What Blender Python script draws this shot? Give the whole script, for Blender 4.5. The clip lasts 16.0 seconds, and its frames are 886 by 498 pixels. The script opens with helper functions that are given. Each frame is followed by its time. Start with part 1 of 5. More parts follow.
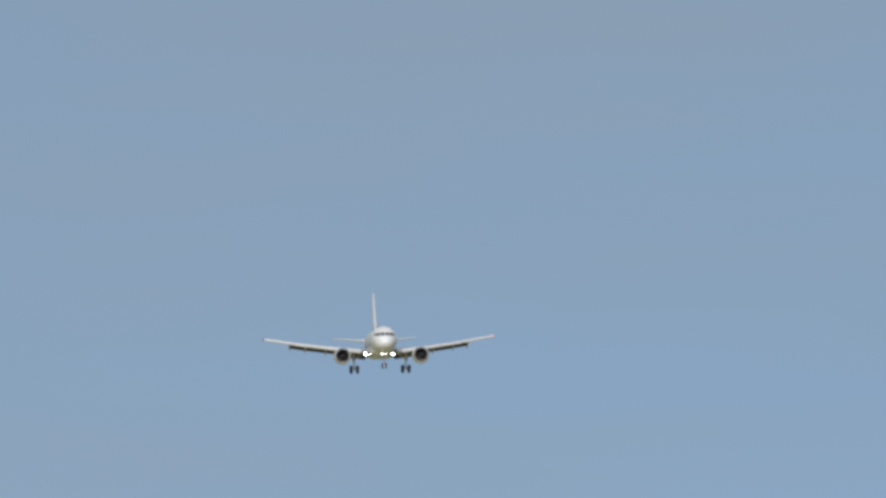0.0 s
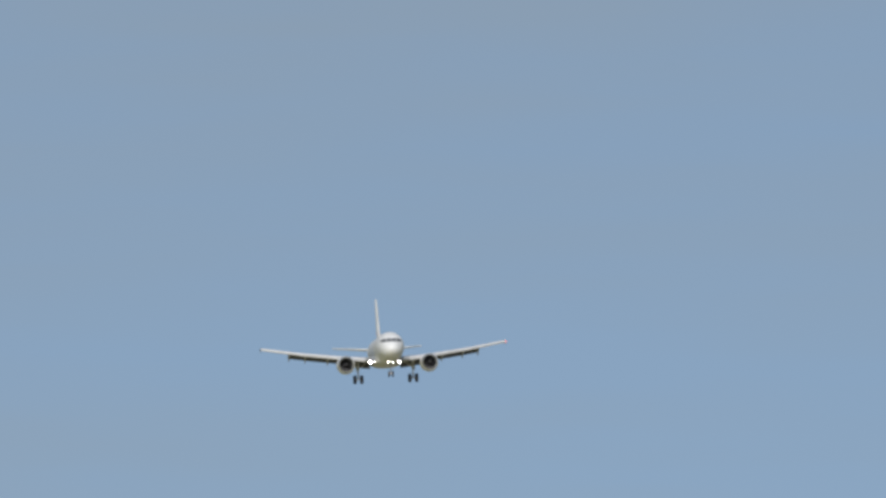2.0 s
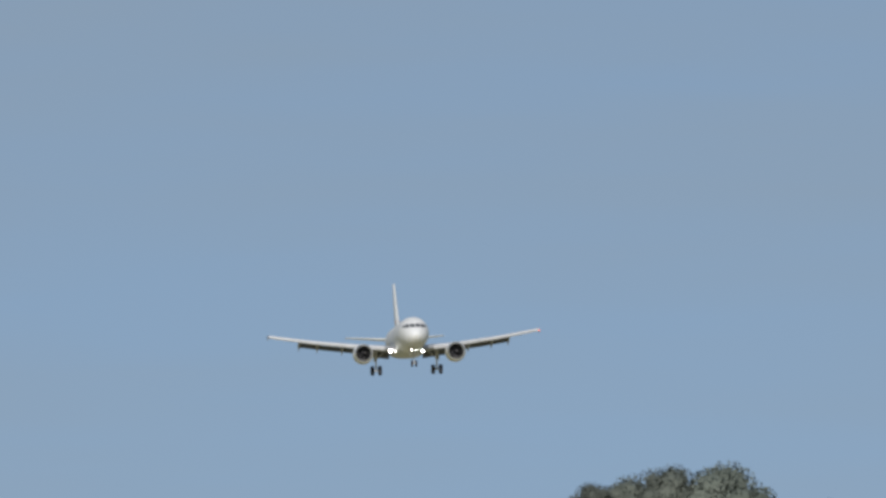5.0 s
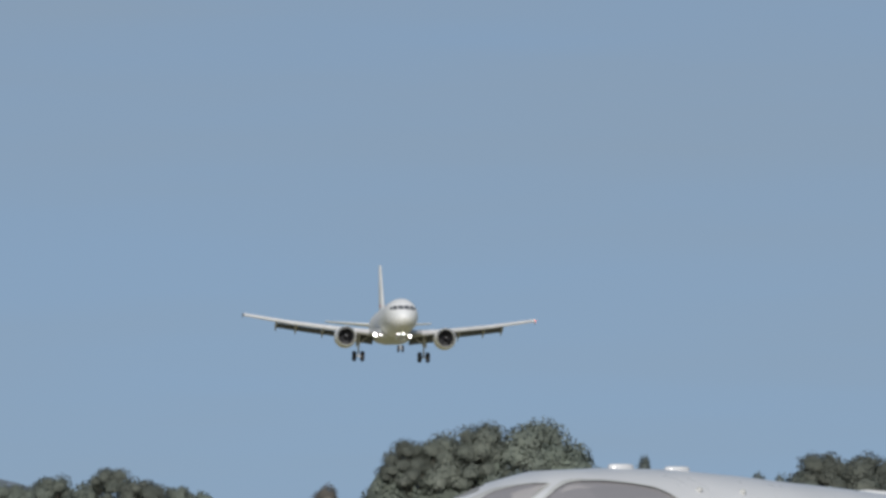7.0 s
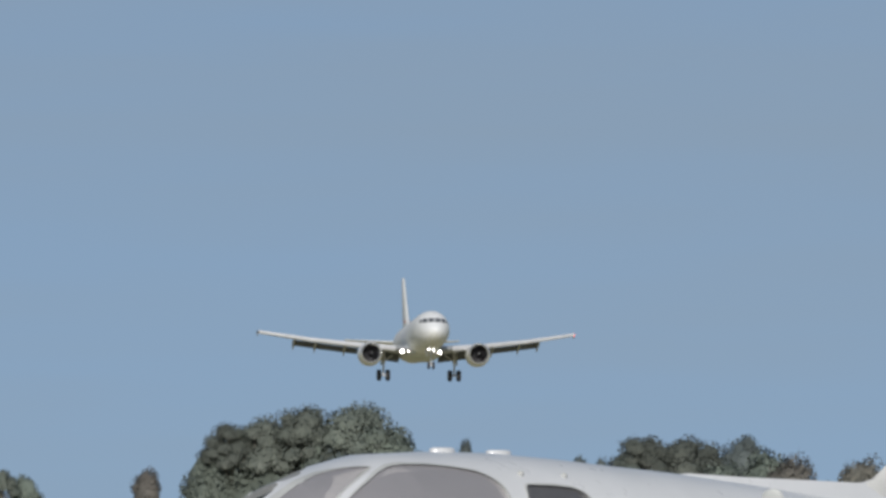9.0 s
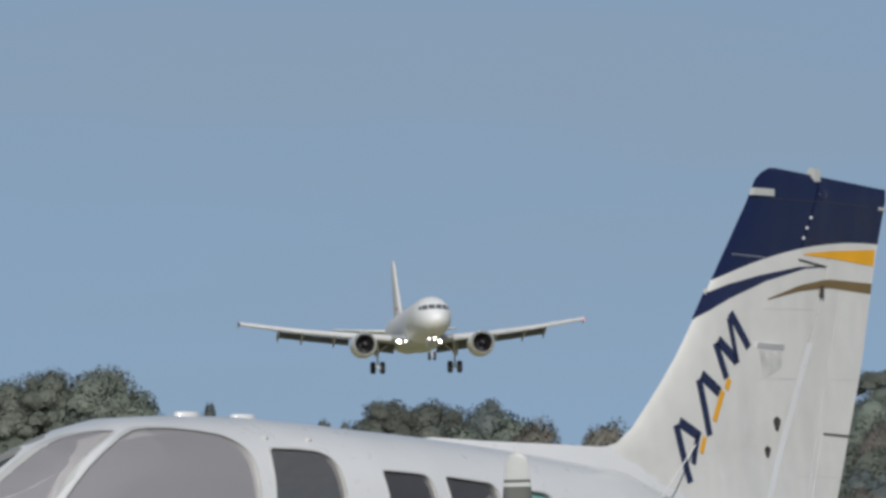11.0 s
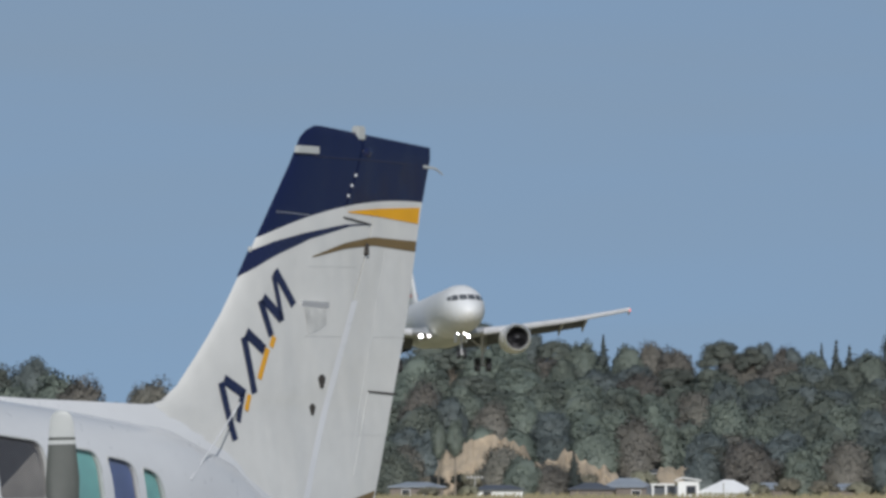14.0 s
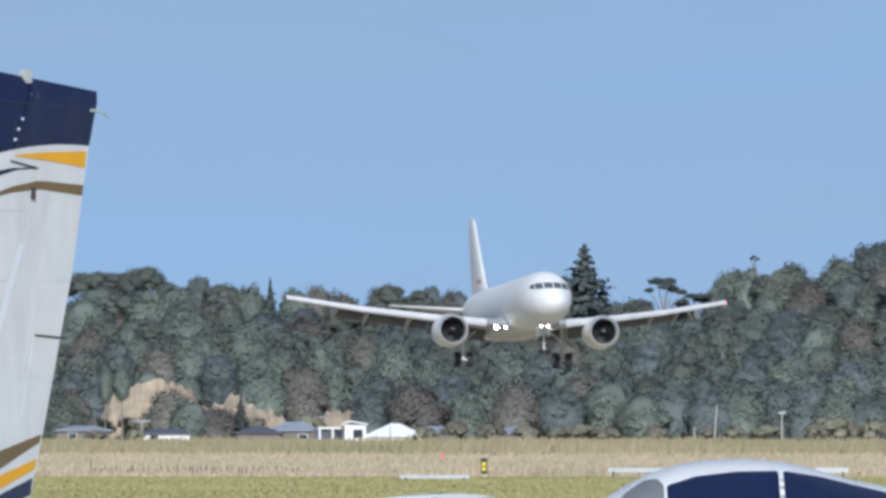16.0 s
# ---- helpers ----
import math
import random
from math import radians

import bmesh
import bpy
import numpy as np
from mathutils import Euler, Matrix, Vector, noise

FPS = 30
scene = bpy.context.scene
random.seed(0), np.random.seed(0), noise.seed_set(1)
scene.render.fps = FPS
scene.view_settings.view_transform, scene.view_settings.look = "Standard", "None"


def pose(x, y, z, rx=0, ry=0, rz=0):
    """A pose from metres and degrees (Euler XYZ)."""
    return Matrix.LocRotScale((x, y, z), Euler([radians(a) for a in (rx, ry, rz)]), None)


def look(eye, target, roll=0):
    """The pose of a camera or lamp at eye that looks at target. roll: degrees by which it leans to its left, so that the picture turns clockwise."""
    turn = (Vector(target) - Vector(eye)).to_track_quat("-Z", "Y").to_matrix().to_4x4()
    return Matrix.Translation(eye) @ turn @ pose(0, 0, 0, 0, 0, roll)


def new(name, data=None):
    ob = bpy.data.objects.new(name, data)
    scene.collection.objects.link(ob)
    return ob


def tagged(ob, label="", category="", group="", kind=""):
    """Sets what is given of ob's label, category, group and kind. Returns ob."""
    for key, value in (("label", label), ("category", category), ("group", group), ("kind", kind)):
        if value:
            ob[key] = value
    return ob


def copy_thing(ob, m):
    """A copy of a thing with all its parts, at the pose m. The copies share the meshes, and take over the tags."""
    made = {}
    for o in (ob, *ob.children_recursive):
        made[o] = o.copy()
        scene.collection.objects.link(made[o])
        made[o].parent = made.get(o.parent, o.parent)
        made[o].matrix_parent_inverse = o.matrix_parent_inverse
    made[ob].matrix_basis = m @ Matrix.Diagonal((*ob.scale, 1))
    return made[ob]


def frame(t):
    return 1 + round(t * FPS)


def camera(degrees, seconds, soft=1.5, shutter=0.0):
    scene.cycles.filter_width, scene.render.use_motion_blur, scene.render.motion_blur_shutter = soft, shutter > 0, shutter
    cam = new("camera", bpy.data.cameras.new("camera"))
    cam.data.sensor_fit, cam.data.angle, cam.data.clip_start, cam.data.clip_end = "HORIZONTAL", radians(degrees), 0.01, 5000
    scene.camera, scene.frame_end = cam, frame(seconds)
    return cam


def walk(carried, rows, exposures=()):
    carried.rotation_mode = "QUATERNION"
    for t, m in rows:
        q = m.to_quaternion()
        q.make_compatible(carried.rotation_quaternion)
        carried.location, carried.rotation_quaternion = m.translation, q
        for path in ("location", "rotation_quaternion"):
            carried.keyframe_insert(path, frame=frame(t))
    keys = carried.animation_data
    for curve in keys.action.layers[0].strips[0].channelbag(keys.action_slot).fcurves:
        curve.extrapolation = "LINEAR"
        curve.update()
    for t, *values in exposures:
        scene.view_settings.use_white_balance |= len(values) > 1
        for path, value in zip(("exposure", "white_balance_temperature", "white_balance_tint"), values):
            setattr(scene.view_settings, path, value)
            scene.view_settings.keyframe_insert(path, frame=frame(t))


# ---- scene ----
# ---- camera ----
EYE = Vector((0, 0, 1.65))
cam = camera(3.7, 16.0, 3.2)
# seconds, azimuth from north (+y) to the right, elevation, in degrees
PAN = [(0, -7.2865, 1.8639), (0.5, -7.1765, 1.8584), (1, -7.0434, 1.8487), (1.5, -6.9232, 1.8347), (2, -6.775, 1.7928),
       (2.5, -6.6403, 1.7508), (3, -6.5002, 1.7329), (5.3, -5.762, 1.5381), (5.5, -5.6747, 1.5003), (6, -5.4622, 1.439),
       (6.5, -5.2828, 1.413), (7, -5.1082, 1.4059), (7.5, -4.9288, 1.4036), (8, -4.747, 1.3988), (8.2, -4.6762, 1.3847),
       (10.3, -3.7154, 1.2586), (10.5, -3.5998, 1.2369), (11, -3.2929, 1.1864), (11.5, -2.9639, 1.1503), (12, -2.6313, 1.1177),
       (12.5, -2.2987, 1.0743), (13, -1.9772, 1.0273), (13.5, -1.6771, 1.0164), (14, -1.3915, 1.0094), (14.5, -1.1314, 0.9985),
       (15, -0.8602, 0.9369), (15.5, -0.4697, 0.8429), (16, 0.0, 0.7742)]


def bearing(az, el):
    a, e = radians(az), radians(el)
    return Vector((math.sin(a) * math.cos(e), math.cos(a) * math.cos(e), math.sin(e)))


EXPOSURES = [(0, 0.03, 6350, 10), (8, -0.02, 6350, 10), (10.5, -0.03, 6350, 10), (12.5, -0.06, 6200, 10), (14.5, -0.14, 6080, 10), (15.0, -0.08, 6000, 10), (15.5, 0.11, 5720, 10), (16, 0.36, 5700, 10)]
walk(cam, [(t, look(EYE, EYE + 100 * bearing(a, e))) for t, a, e in PAN], EXPOSURES)

# ---- light ----
SUN_EL, SUN_AZ = 29.0, 178.0     # the sun stands behind the camera
world = bpy.data.worlds.new("sky")
scene.world = world
world.use_nodes = True
wn, wl = world.node_tree.nodes, world.node_tree.links
wn.clear()
w_out = wn.new("ShaderNodeOutputWorld")
w_bg = wn.new("ShaderNodeBackground")
w_bg.inputs["Strength"].default_value = 0.085
w_sky = wn.new("ShaderNodeTexSky")
w_sky.sky_type = "NISHITA"
w_sky.sun_disc = False
w_sky.sun_elevation, w_sky.sun_rotation = radians(SUN_EL), radians(SUN_AZ)
w_sky.air_density, w_sky.dust_density, w_sky.ozone_density = 1.0, 0.6, 1.4
w_co = wn.new("ShaderNodeTexCoord")
w_up = wn.new("ShaderNodeVectorMath")
w_up.operation = "ADD"
w_up.inputs[1].default_value = (0, 0, 0.22)
wl.new(w_co.outputs["Generated"], w_up.inputs[0])
wl.new(w_up.outputs[0], w_sky.inputs["Vector"])
# thin veil of high cloud, in long faint streaks
w_map = wn.new("ShaderNodeMapping")
w_map.inputs["Scale"].default_value = (9, 9, 70)
w_noise = wn.new("ShaderNodeTexNoise")
w_noise.inputs["Scale"].default_value = 1.6
w_noise.inputs["Detail"].default_value = 3
w_ramp = wn.new("ShaderNodeMapRange")
w_ramp.inputs[1].default_value, w_ramp.inputs[2].default_value = 0.35, 0.75
w_ramp.inputs[3].default_value, w_ramp.inputs[4].default_value = 0.33, 0.64
# the veil is thinnest about a degree and a half over the horizon
w_sep = wn.new("ShaderNodeSeparateXYZ")
w_scale = wn.new("ShaderNodeMath")
w_scale.operation = "MULTIPLY"
w_scale.inputs[1].default_value = 16.0
w_low = wn.new("ShaderNodeValToRGB")
w_low.color_ramp.interpolation = "EASE"
w_low.color_ramp.elements[0].position, w_low.color_ramp.elements[0].color = 0.05, (0.82, 0.82, 0.82, 1)
w_low.color_ramp.elements[1].position, w_low.color_ramp.elements[1].color = 0.8, (0.93, 0.93, 0.93, 1)
w_mid = w_low.color_ramp.elements.new(0.42)
w_mid.color = (0.76, 0.76, 0.76, 1)
w_mul = wn.new("ShaderNodeMath")
w_mul.operation = "MULTIPLY"
wl.new(w_co.outputs["Generated"], w_sep.inputs[0])
wl.new(w_sep.outputs[2], w_scale.inputs[0])
wl.new(w_scale.outputs[0], w_low.inputs[0])
wl.new(w_low.outputs[0], w_mul.inputs[0])
w_mix = wn.new("ShaderNodeMix")
w_mix.data_type = "RGBA"
w_mix.inputs[7].default_value = (3.3, 3.84, 4.22, 1)
wl.new(w_co.outputs["Generated"], w_map.inputs["Vector"])
wl.new(w_map.outputs[0], w_noise.inputs["Vector"])
wl.new(w_noise.outputs["Fac"], w_ramp.inputs[0])
wl.new(w_ramp.outputs[0], w_mul.inputs[1])
wl.new(w_mul.outputs[0], w_mix.inputs[0])
wl.new(w_sky.outputs[0], w_mix.inputs[6])
wl.new(w_mix.outputs[2], w_bg.inputs["Color"])
wl.new(w_bg.outputs[0], w_out.inputs["Surface"])

sun_data = bpy.data.lights.new("sun", "SUN")
sun_data.energy, sun_data.angle, sun_data.color = 3.1, radians(1.0), (1.0, 0.955, 0.89)
sun = new("sun", sun_data)
sun.matrix_world = look(200 * bearing(SUN_AZ, SUN_EL), (0, 0, 0))


# ---- materials ----
def material(name, color, rough=0.5, metal=0.0, vary=0.12, scale=3.0, fine=40.0, bump=0.0, spec=0.5, coat=0.0,
             second=None, random_amount=0.0, island=0.0, mapping=(1, 1, 1), leaf=0.0):
    """Procedural surface: a base colour with coarse stains and fine grain, a little relief, object-to-object variation."""
    m = bpy.data.materials.new(name)
    m.use_nodes = True
    n, l = m.node_tree.nodes, m.node_tree.links
    b = n["Principled BSDF"]
    b.inputs["Metallic"].default_value = metal
    b.inputs["Specular IOR Level"].default_value = spec
    b.inputs["Coat Weight"].default_value = coat
    b.inputs["Coat Roughness"].default_value = 0.08
    co = n.new("ShaderNodeTexCoord")
    mp = n.new("ShaderNodeMapping")
    mp.inputs["Scale"].default_value = mapping
    l.new(co.outputs["Object"], mp.inputs["Vector"])
    big, small = n.new("ShaderNodeTexNoise"), n.new("ShaderNodeTexNoise")
    big.inputs["Scale"].default_value, big.inputs["Detail"].default_value = scale, 4
    small.inputs["Scale"].default_value, small.inputs["Detail"].default_value = fine, 3
    for k in (big, small):
        l.new(mp.outputs[0], k.inputs["Vector"])
    dark = tuple(c * (1 - vary) for c in color)
    light = second if second else tuple(min(1, c * (1 + vary)) for c in color)
    r1 = n.new("ShaderNodeMapRange")
    r1.inputs[1].default_value, r1.inputs[2].default_value = 0.3, 0.7
    l.new(big.outputs["Fac"], r1.inputs[0])
    mix = n.new("ShaderNodeMix")
    mix.data_type = "RGBA"
    mix.inputs[6].default_value, mix.inputs[7].default_value = (*dark, 1), (*light, 1)
    l.new(r1.outputs[0], mix.inputs[0])
    hsv = n.new("ShaderNodeHueSaturation")
    l.new(mix.outputs[2], hsv.inputs["Color"])
    add = n.new("ShaderNodeMath")
    add.operation = "MULTIPLY_ADD"
    add.inputs[1].default_value, add.inputs[2].default_value = vary, 1 - vary / 2
    l.new(small.outputs["Fac"], add.inputs[0])
    value = add.outputs[0]
    for amount, node_kind, socket in ((random_amount, "ShaderNodeObjectInfo", "Random"), (island, "ShaderNodeNewGeometry", "Random Per Island")):
        if amount:
            src = n.new(node_kind)
            k = n.new("ShaderNodeMath")
            k.operation = "MULTIPLY_ADD"
            k.inputs[1].default_value, k.inputs[2].default_value = amount, 1 - amount / 2
            l.new(src.outputs[socket], k.inputs[0])
            mul = n.new("ShaderNodeMath")
            mul.operation = "MULTIPLY"
            l.new(k.outputs[0], mul.inputs[0])
            l.new(value, mul.inputs[1])
            value = mul.outputs[0]
            if node_kind == "ShaderNodeObjectInfo":
                h = n.new("ShaderNodeMapRange")
                h.inputs[3].default_value, h.inputs[4].default_value = 0.5 - amount * 0.05, 0.5 + amount * 0.03
                l.new(src.outputs[socket], h.inputs[0])
                l.new(h.outputs[0], hsv.inputs["Hue"])
    l.new(value, hsv.inputs["Value"])
    l.new(hsv.outputs[0], b.inputs["Base Color"])
    rr = n.new("ShaderNodeMapRange")
    rr.inputs[3].default_value, rr.inputs[4].default_value = max(0.02, rough - 0.08), min(1, rough + 0.08)
    l.new(small.outputs["Fac"], rr.inputs[0])
    l.new(rr.outputs[0], b.inputs["Roughness"])
    if bump:
        bp = n.new("ShaderNodeBump")
        bp.inputs["Strength"].default_value, bp.inputs["Distance"].default_value = 0.6, bump
        l.new(small.outputs["Fac"], bp.inputs["Height"])
        l.new(bp.outputs[0], b.inputs["Normal"])
    if leaf:
        # thin leaves let part of the light through
        tr, mx = n.new("ShaderNodeBsdfTranslucent"), n.new("ShaderNodeMixShader")
        mx.inputs[0].default_value = leaf
        l.new(hsv.outputs[0], tr.inputs["Color"])
        l.new(b.outputs[0], mx.inputs[1])
        l.new(tr.outputs[0], mx.inputs[2])
        l.new(mx.outputs[0], n["Material Output"].inputs["Surface"])
    return m


def glow(name, color, strength):
    m = bpy.data.materials.new(name)
    m.use_nodes = True
    b = m.node_tree.nodes["Principled BSDF"]
    b.inputs["Base Color"].default_value = (*color, 1)
    b.inputs["Emission Color"].default_value = (*color, 1)
    b.inputs["Emission Strength"].default_value = strength
    return m


def glass(name, color, rough=0.03, alpha=0.45):
    m = bpy.data.materials.new(name)
    m.use_nodes = True
    n, l = m.node_tree.nodes, m.node_tree.links
    b = n["Principled BSDF"]
    b.inputs["Base Color"].default_value = (*color, 1)
    b.inputs["Roughness"].default_value = rough
    b.inputs["Alpha"].default_value = alpha
    b.inputs["Specular IOR Level"].default_value = 0.6
    return m


def livery_material():
    """White fin paint with a dark blue cap above a rising curve."""
    m = material("fin_paint", (0.62, 0.61, 0.575), 0.22, vary=0.06, scale=1.5, fine=12, coat=0.35)
    n, l = m.node_tree.nodes, m.node_tree.links
    b = n["Principled BSDF"]
    old = b.inputs["Base Color"].links[0].from_socket
    co = n.new("ShaderNodeTexCoord")
    sep = n.new("ShaderNodeSeparateXYZ")
    l.new(co.outputs["Object"], sep.inputs[0])
    # boundary height: 3.484 + 0.005 x - 0.124 x^2
    sq = n.new("ShaderNodeMath")
    sq.operation = "MULTIPLY"
    l.new(sep.outputs[0], sq.inputs[0])
    l.new(sep.outputs[0], sq.inputs[1])
    hgt = n.new("ShaderNodeMath")
    hgt.operation = "MULTIPLY_ADD"
    hgt.inputs[1].default_value = 0.124
    l.new(sq.outputs[0], hgt.inputs[0])
    l.new(sep.outputs[2], hgt.inputs[2])
    gt = n.new("ShaderNodeMath")
    gt.operation = "GREATER_THAN"
    gt.inputs[1].default_value = 3.487
    l.new(hgt.outputs[0], gt.inputs[0])
    mix = n.new("ShaderNodeMix")
    mix.data_type = "RGBA"
    mix.inputs[7].default_value = (0.003, 0.007, 0.042, 1)
    l.new(gt.outputs[0], mix.inputs[0])
    l.new(old, mix.inputs[6])
    l.new(mix.outputs[2], b.inputs["Base Color"])
    # slightly uneven sheet metal
    mp = n.new("ShaderNodeMapping")
    mp.inputs["Rotation"].default_value = (0, radians(-18), 0)
    mp.inputs["Scale"].default_value = (1.6, 1, 0.6)
    dent = n.new("ShaderNodeTexNoise")
    dent.inputs["Scale"].default_value, dent.inputs["Detail"].default_value = 1.5, 2
    bp = n.new("ShaderNodeBump")
    bp.inputs["Strength"].default_value, bp.inputs["Distance"].default_value = 0.8, 0.035
    l.new(co.outputs["Object"], mp.inputs["Vector"])
    l.new(mp.outputs[0], dent.inputs["Vector"])
    l.new(dent.outputs["Fac"], bp.inputs["Height"])
    l.new(bp.outputs[0], b.inputs["Normal"])
    l.new(bp.outputs[0], b.inputs["Coat Normal"])
    return m


M_JET = material("jet_white_paint", (0.76, 0.76, 0.75), 0.6, vary=0.06, scale=0.3, fine=3)
M_JET_GREY = material("jet_grey_paint", (0.34, 0.35, 0.36), 0.4, vary=0.1, scale=0.4, fine=5)
M_JET_BELLY = material("jet_belly_paint", (0.55, 0.56, 0.52), 0.4, vary=0.12, scale=0.5, fine=5)
M_FLAP = material("flap_grey", (0.075, 0.08, 0.09), 0.5, vary=0.15, scale=1, fine=8)
M_SLAT = material("slat_metal", (0.6, 0.6, 0.61), 0.28, vary=0.08, scale=1, fine=8)
M_LIP = material("intake_lip_metal", (0.75, 0.75, 0.74), 0.25, metal=0.7, vary=0.08)
M_DARK = material("dark_metal", (0.03, 0.03, 0.035), 0.5, vary=0.2)
M_FAN = material("fan_blade_titanium", (0.10, 0.10, 0.11), 0.35, metal=0.6, vary=0.15)
M_TYRE = material("tyre_rubber", (0.028, 0.028, 0.032), 0.8, vary=0.2)
M_HUB = material("wheel_hub_grey", (0.35, 0.35, 0.36), 0.45, vary=0.15)
M_STRUT = material("landing_gear_grey", (0.62, 0.62, 0.62), 0.4, vary=0.12)
M_COCKPIT = glass("cockpit_glass", (0.11, 0.115, 0.125), 0.06, 1.0)
M_RED = material("faded_red_paint", (0.72, 0.3, 0.24), 0.4, vary=0.1)
M_LAMP = glow("landing_light_glow", (1.0, 0.97, 0.92), 28)
M_RED_LAMP = glow("red_light_glow", (1.0, 0.16, 0.1), 1.1)

M_WHITE = material("aircraft_white_paint", (0.67, 0.67, 0.67), 0.3, vary=0.05, scale=1.2, fine=9, coat=0.3)
M_FIN = livery_material()
M_NAVY = material("navy_paint", (0.007, 0.011, 0.05), 0.25, vary=0.15, coat=0.5)
M_YELLOW = material("yellow_paint", (0.74, 0.36, 0.008), 0.35, vary=0.08)
M_BRONZE = material("bronze_paint", (0.17, 0.115, 0.045), 0.4, vary=0.12)
M_CABIN = material("cabin_lining", (0.30, 0.285, 0.26), 0.8, vary=0.3, scale=2.5, fine=10)
M_SEAT = material("seat_cloth", (0.22, 0.22, 0.24), 0.85, vary=0.2)
M_TEAL = material("teal_sunshade", (0.16, 0.42, 0.40), 0.6, vary=0.15, scale=6)
M_NAVYSHADE = material("blue_sunshade", (0.06, 0.09, 0.24), 0.6, vary=0.2, scale=6)
# front panes: the sky's milky reflection is put into their grey colour
M_GLASS = glass("painted_sky_sheen_glass", (0.54, 0.52, 0.54), 0.06, 0.5)
M_GLASS_MID = glass("smoked_window_glass", (0.2, 0.2, 0.21), 0.05, 0.5)
M_GLASS_DARK = glass("dark_window_glass", (0.12, 0.12, 0.13), 0.05, 0.5)
M_GLASS_CLEAR = glass("clear_window_glass", (0.3, 0.34, 0.34), 0.05, 0.2)
M_BLUEGLASS = glass("dark_blue_tinted_glass", (0.008, 0.016, 0.06), 0.04, 0.8)
M_GREYGLASS = glass("grey_tinted_glass", (0.2, 0.21, 0.22), 0.08, 0.8)
M_PROP = material("propeller_grey", (0.075, 0.08, 0.07), 0.45, vary=0.15)
M_PROPTIP = material("propeller_tip_white", (0.44, 0.45, 0.43), 0.45, vary=0.08)
M_GRIME = material("dark_grime", (0.045, 0.038, 0.033), 0.8, vary=0.3)
M_SCOOP_SHADE = material("scoop_shade_paint", (0.565, 0.56, 0.53), 0.5, vary=0.25, scale=8, fine=30)
M_SEAL = material("grey_sealant", (0.5, 0.5, 0.48), 0.6, vary=0.1)

M_BARK = material("eucalypt_bark", (0.24, 0.21, 0.17), 0.9, vary=0.3, scale=0.5, fine=4, bump=0.05)
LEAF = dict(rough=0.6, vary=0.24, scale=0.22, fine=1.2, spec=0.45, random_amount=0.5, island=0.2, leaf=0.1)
# tree leaf colours are lifted above natural foliage, with distance haze mixed in; M_NEEDLE less so
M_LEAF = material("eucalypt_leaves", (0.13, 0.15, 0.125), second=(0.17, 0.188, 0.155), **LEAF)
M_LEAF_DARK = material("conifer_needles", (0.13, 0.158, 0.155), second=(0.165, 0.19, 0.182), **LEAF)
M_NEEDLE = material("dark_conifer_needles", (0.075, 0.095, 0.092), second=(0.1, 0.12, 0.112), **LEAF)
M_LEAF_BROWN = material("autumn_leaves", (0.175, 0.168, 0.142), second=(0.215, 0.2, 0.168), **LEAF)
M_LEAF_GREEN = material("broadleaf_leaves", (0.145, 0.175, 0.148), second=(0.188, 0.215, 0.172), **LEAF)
M_LEAF_PALE = material("pale_shrub_leaves", (0.25, 0.24, 0.17), second=(0.3, 0.28, 0.2), **LEAF)
M_HILL = material("scrub_covered_slope", (0.13, 0.15, 0.135), 0.95, vary=0.3, scale=0.05, fine=0.6, bump=0.4)
M_CLIFF = material("sandy_cliff", (0.386, 0.316, 0.228), 0.95, vary=0.25, scale=0.12, fine=1.0, bump=0.6, second=(0.55, 0.439, 0.31))
# pale blue here is air haze put into the base colour
M_HAZY_RIDGE = material("far_ridge_haze_blue", (0.19, 0.23, 0.27), 0.95, vary=0.15, scale=0.01, fine=0.1)
M_ROOF_GREY = material("grey_roof", (0.28, 0.31, 0.35), 0.6, vary=0.1, scale=0.4)
M_ROOF_DARK = material("dark_roof", (0.09, 0.10, 0.12), 0.6, vary=0.15, scale=0.4)
M_WALL_WHITE = material("white_render", (0.8, 0.8, 0.79), 0.6, vary=0.05, scale=0.4)
M_WALL_BRICK = material("brown_wall", (0.2, 0.17, 0.15), 0.8, vary=0.15, scale=0.6)
M_PANE = glass("house_window_glass", (0.03, 0.035, 0.045), 0.05, 1.0)
M_POLE = material("weathered_pole", (0.42, 0.41, 0.39), 0.9, vary=0.15)
M_POST = material("fence_post_wood", (0.22, 0.18, 0.14), 0.9, vary=0.25, random_amount=0.3)
M_BOARD = material("white_marker_board", (0.55, 0.55, 0.53), 0.6, vary=0.08)
M_SIGN = material("sign_black", (0.02, 0.02, 0.02), 0.6, vary=0.1)
M_SIGN_Y = material("sign_yellow", (0.75, 0.6, 0.03), 0.6, vary=0.1)
M_ORANGE = material("orange_marker", (0.75, 0.14, 0.05), 0.6, vary=0.1)
M_DRY = material("dry_grass_blades", (0.433, 0.38, 0.246), 0.95, vary=0.18, scale=0.12, fine=2, island=0.35, spec=0.1, second=(0.538, 0.439, 0.316))
M_OLIVE = material("olive_grass_blades", (0.281, 0.275, 0.152), 0.95, vary=0.2, scale=0.03, fine=2, island=0.3, spec=0.1, second=(0.363, 0.298, 0.193))
M_GREENGRASS = material("green_grass_blades", (0.35, 0.335, 0.15), 0.95, vary=0.1, scale=0.05, fine=2, island=0.1, spec=0.1, second=(0.4, 0.365, 0.18))
M_GROUND = material("airfield_grass", (0.43, 0.4, 0.19), 0.95, vary=0.07, scale=0.05, fine=0.9, second=(0.48, 0.43, 0.22), mapping=(1, 0.1, 1))
M_FIELD = material("dry_field_grass", (0.433, 0.38, 0.246), 0.95, vary=0.2, scale=0.08, fine=1.2, second=(0.538, 0.445, 0.316), mapping=(1, 0.2, 1))
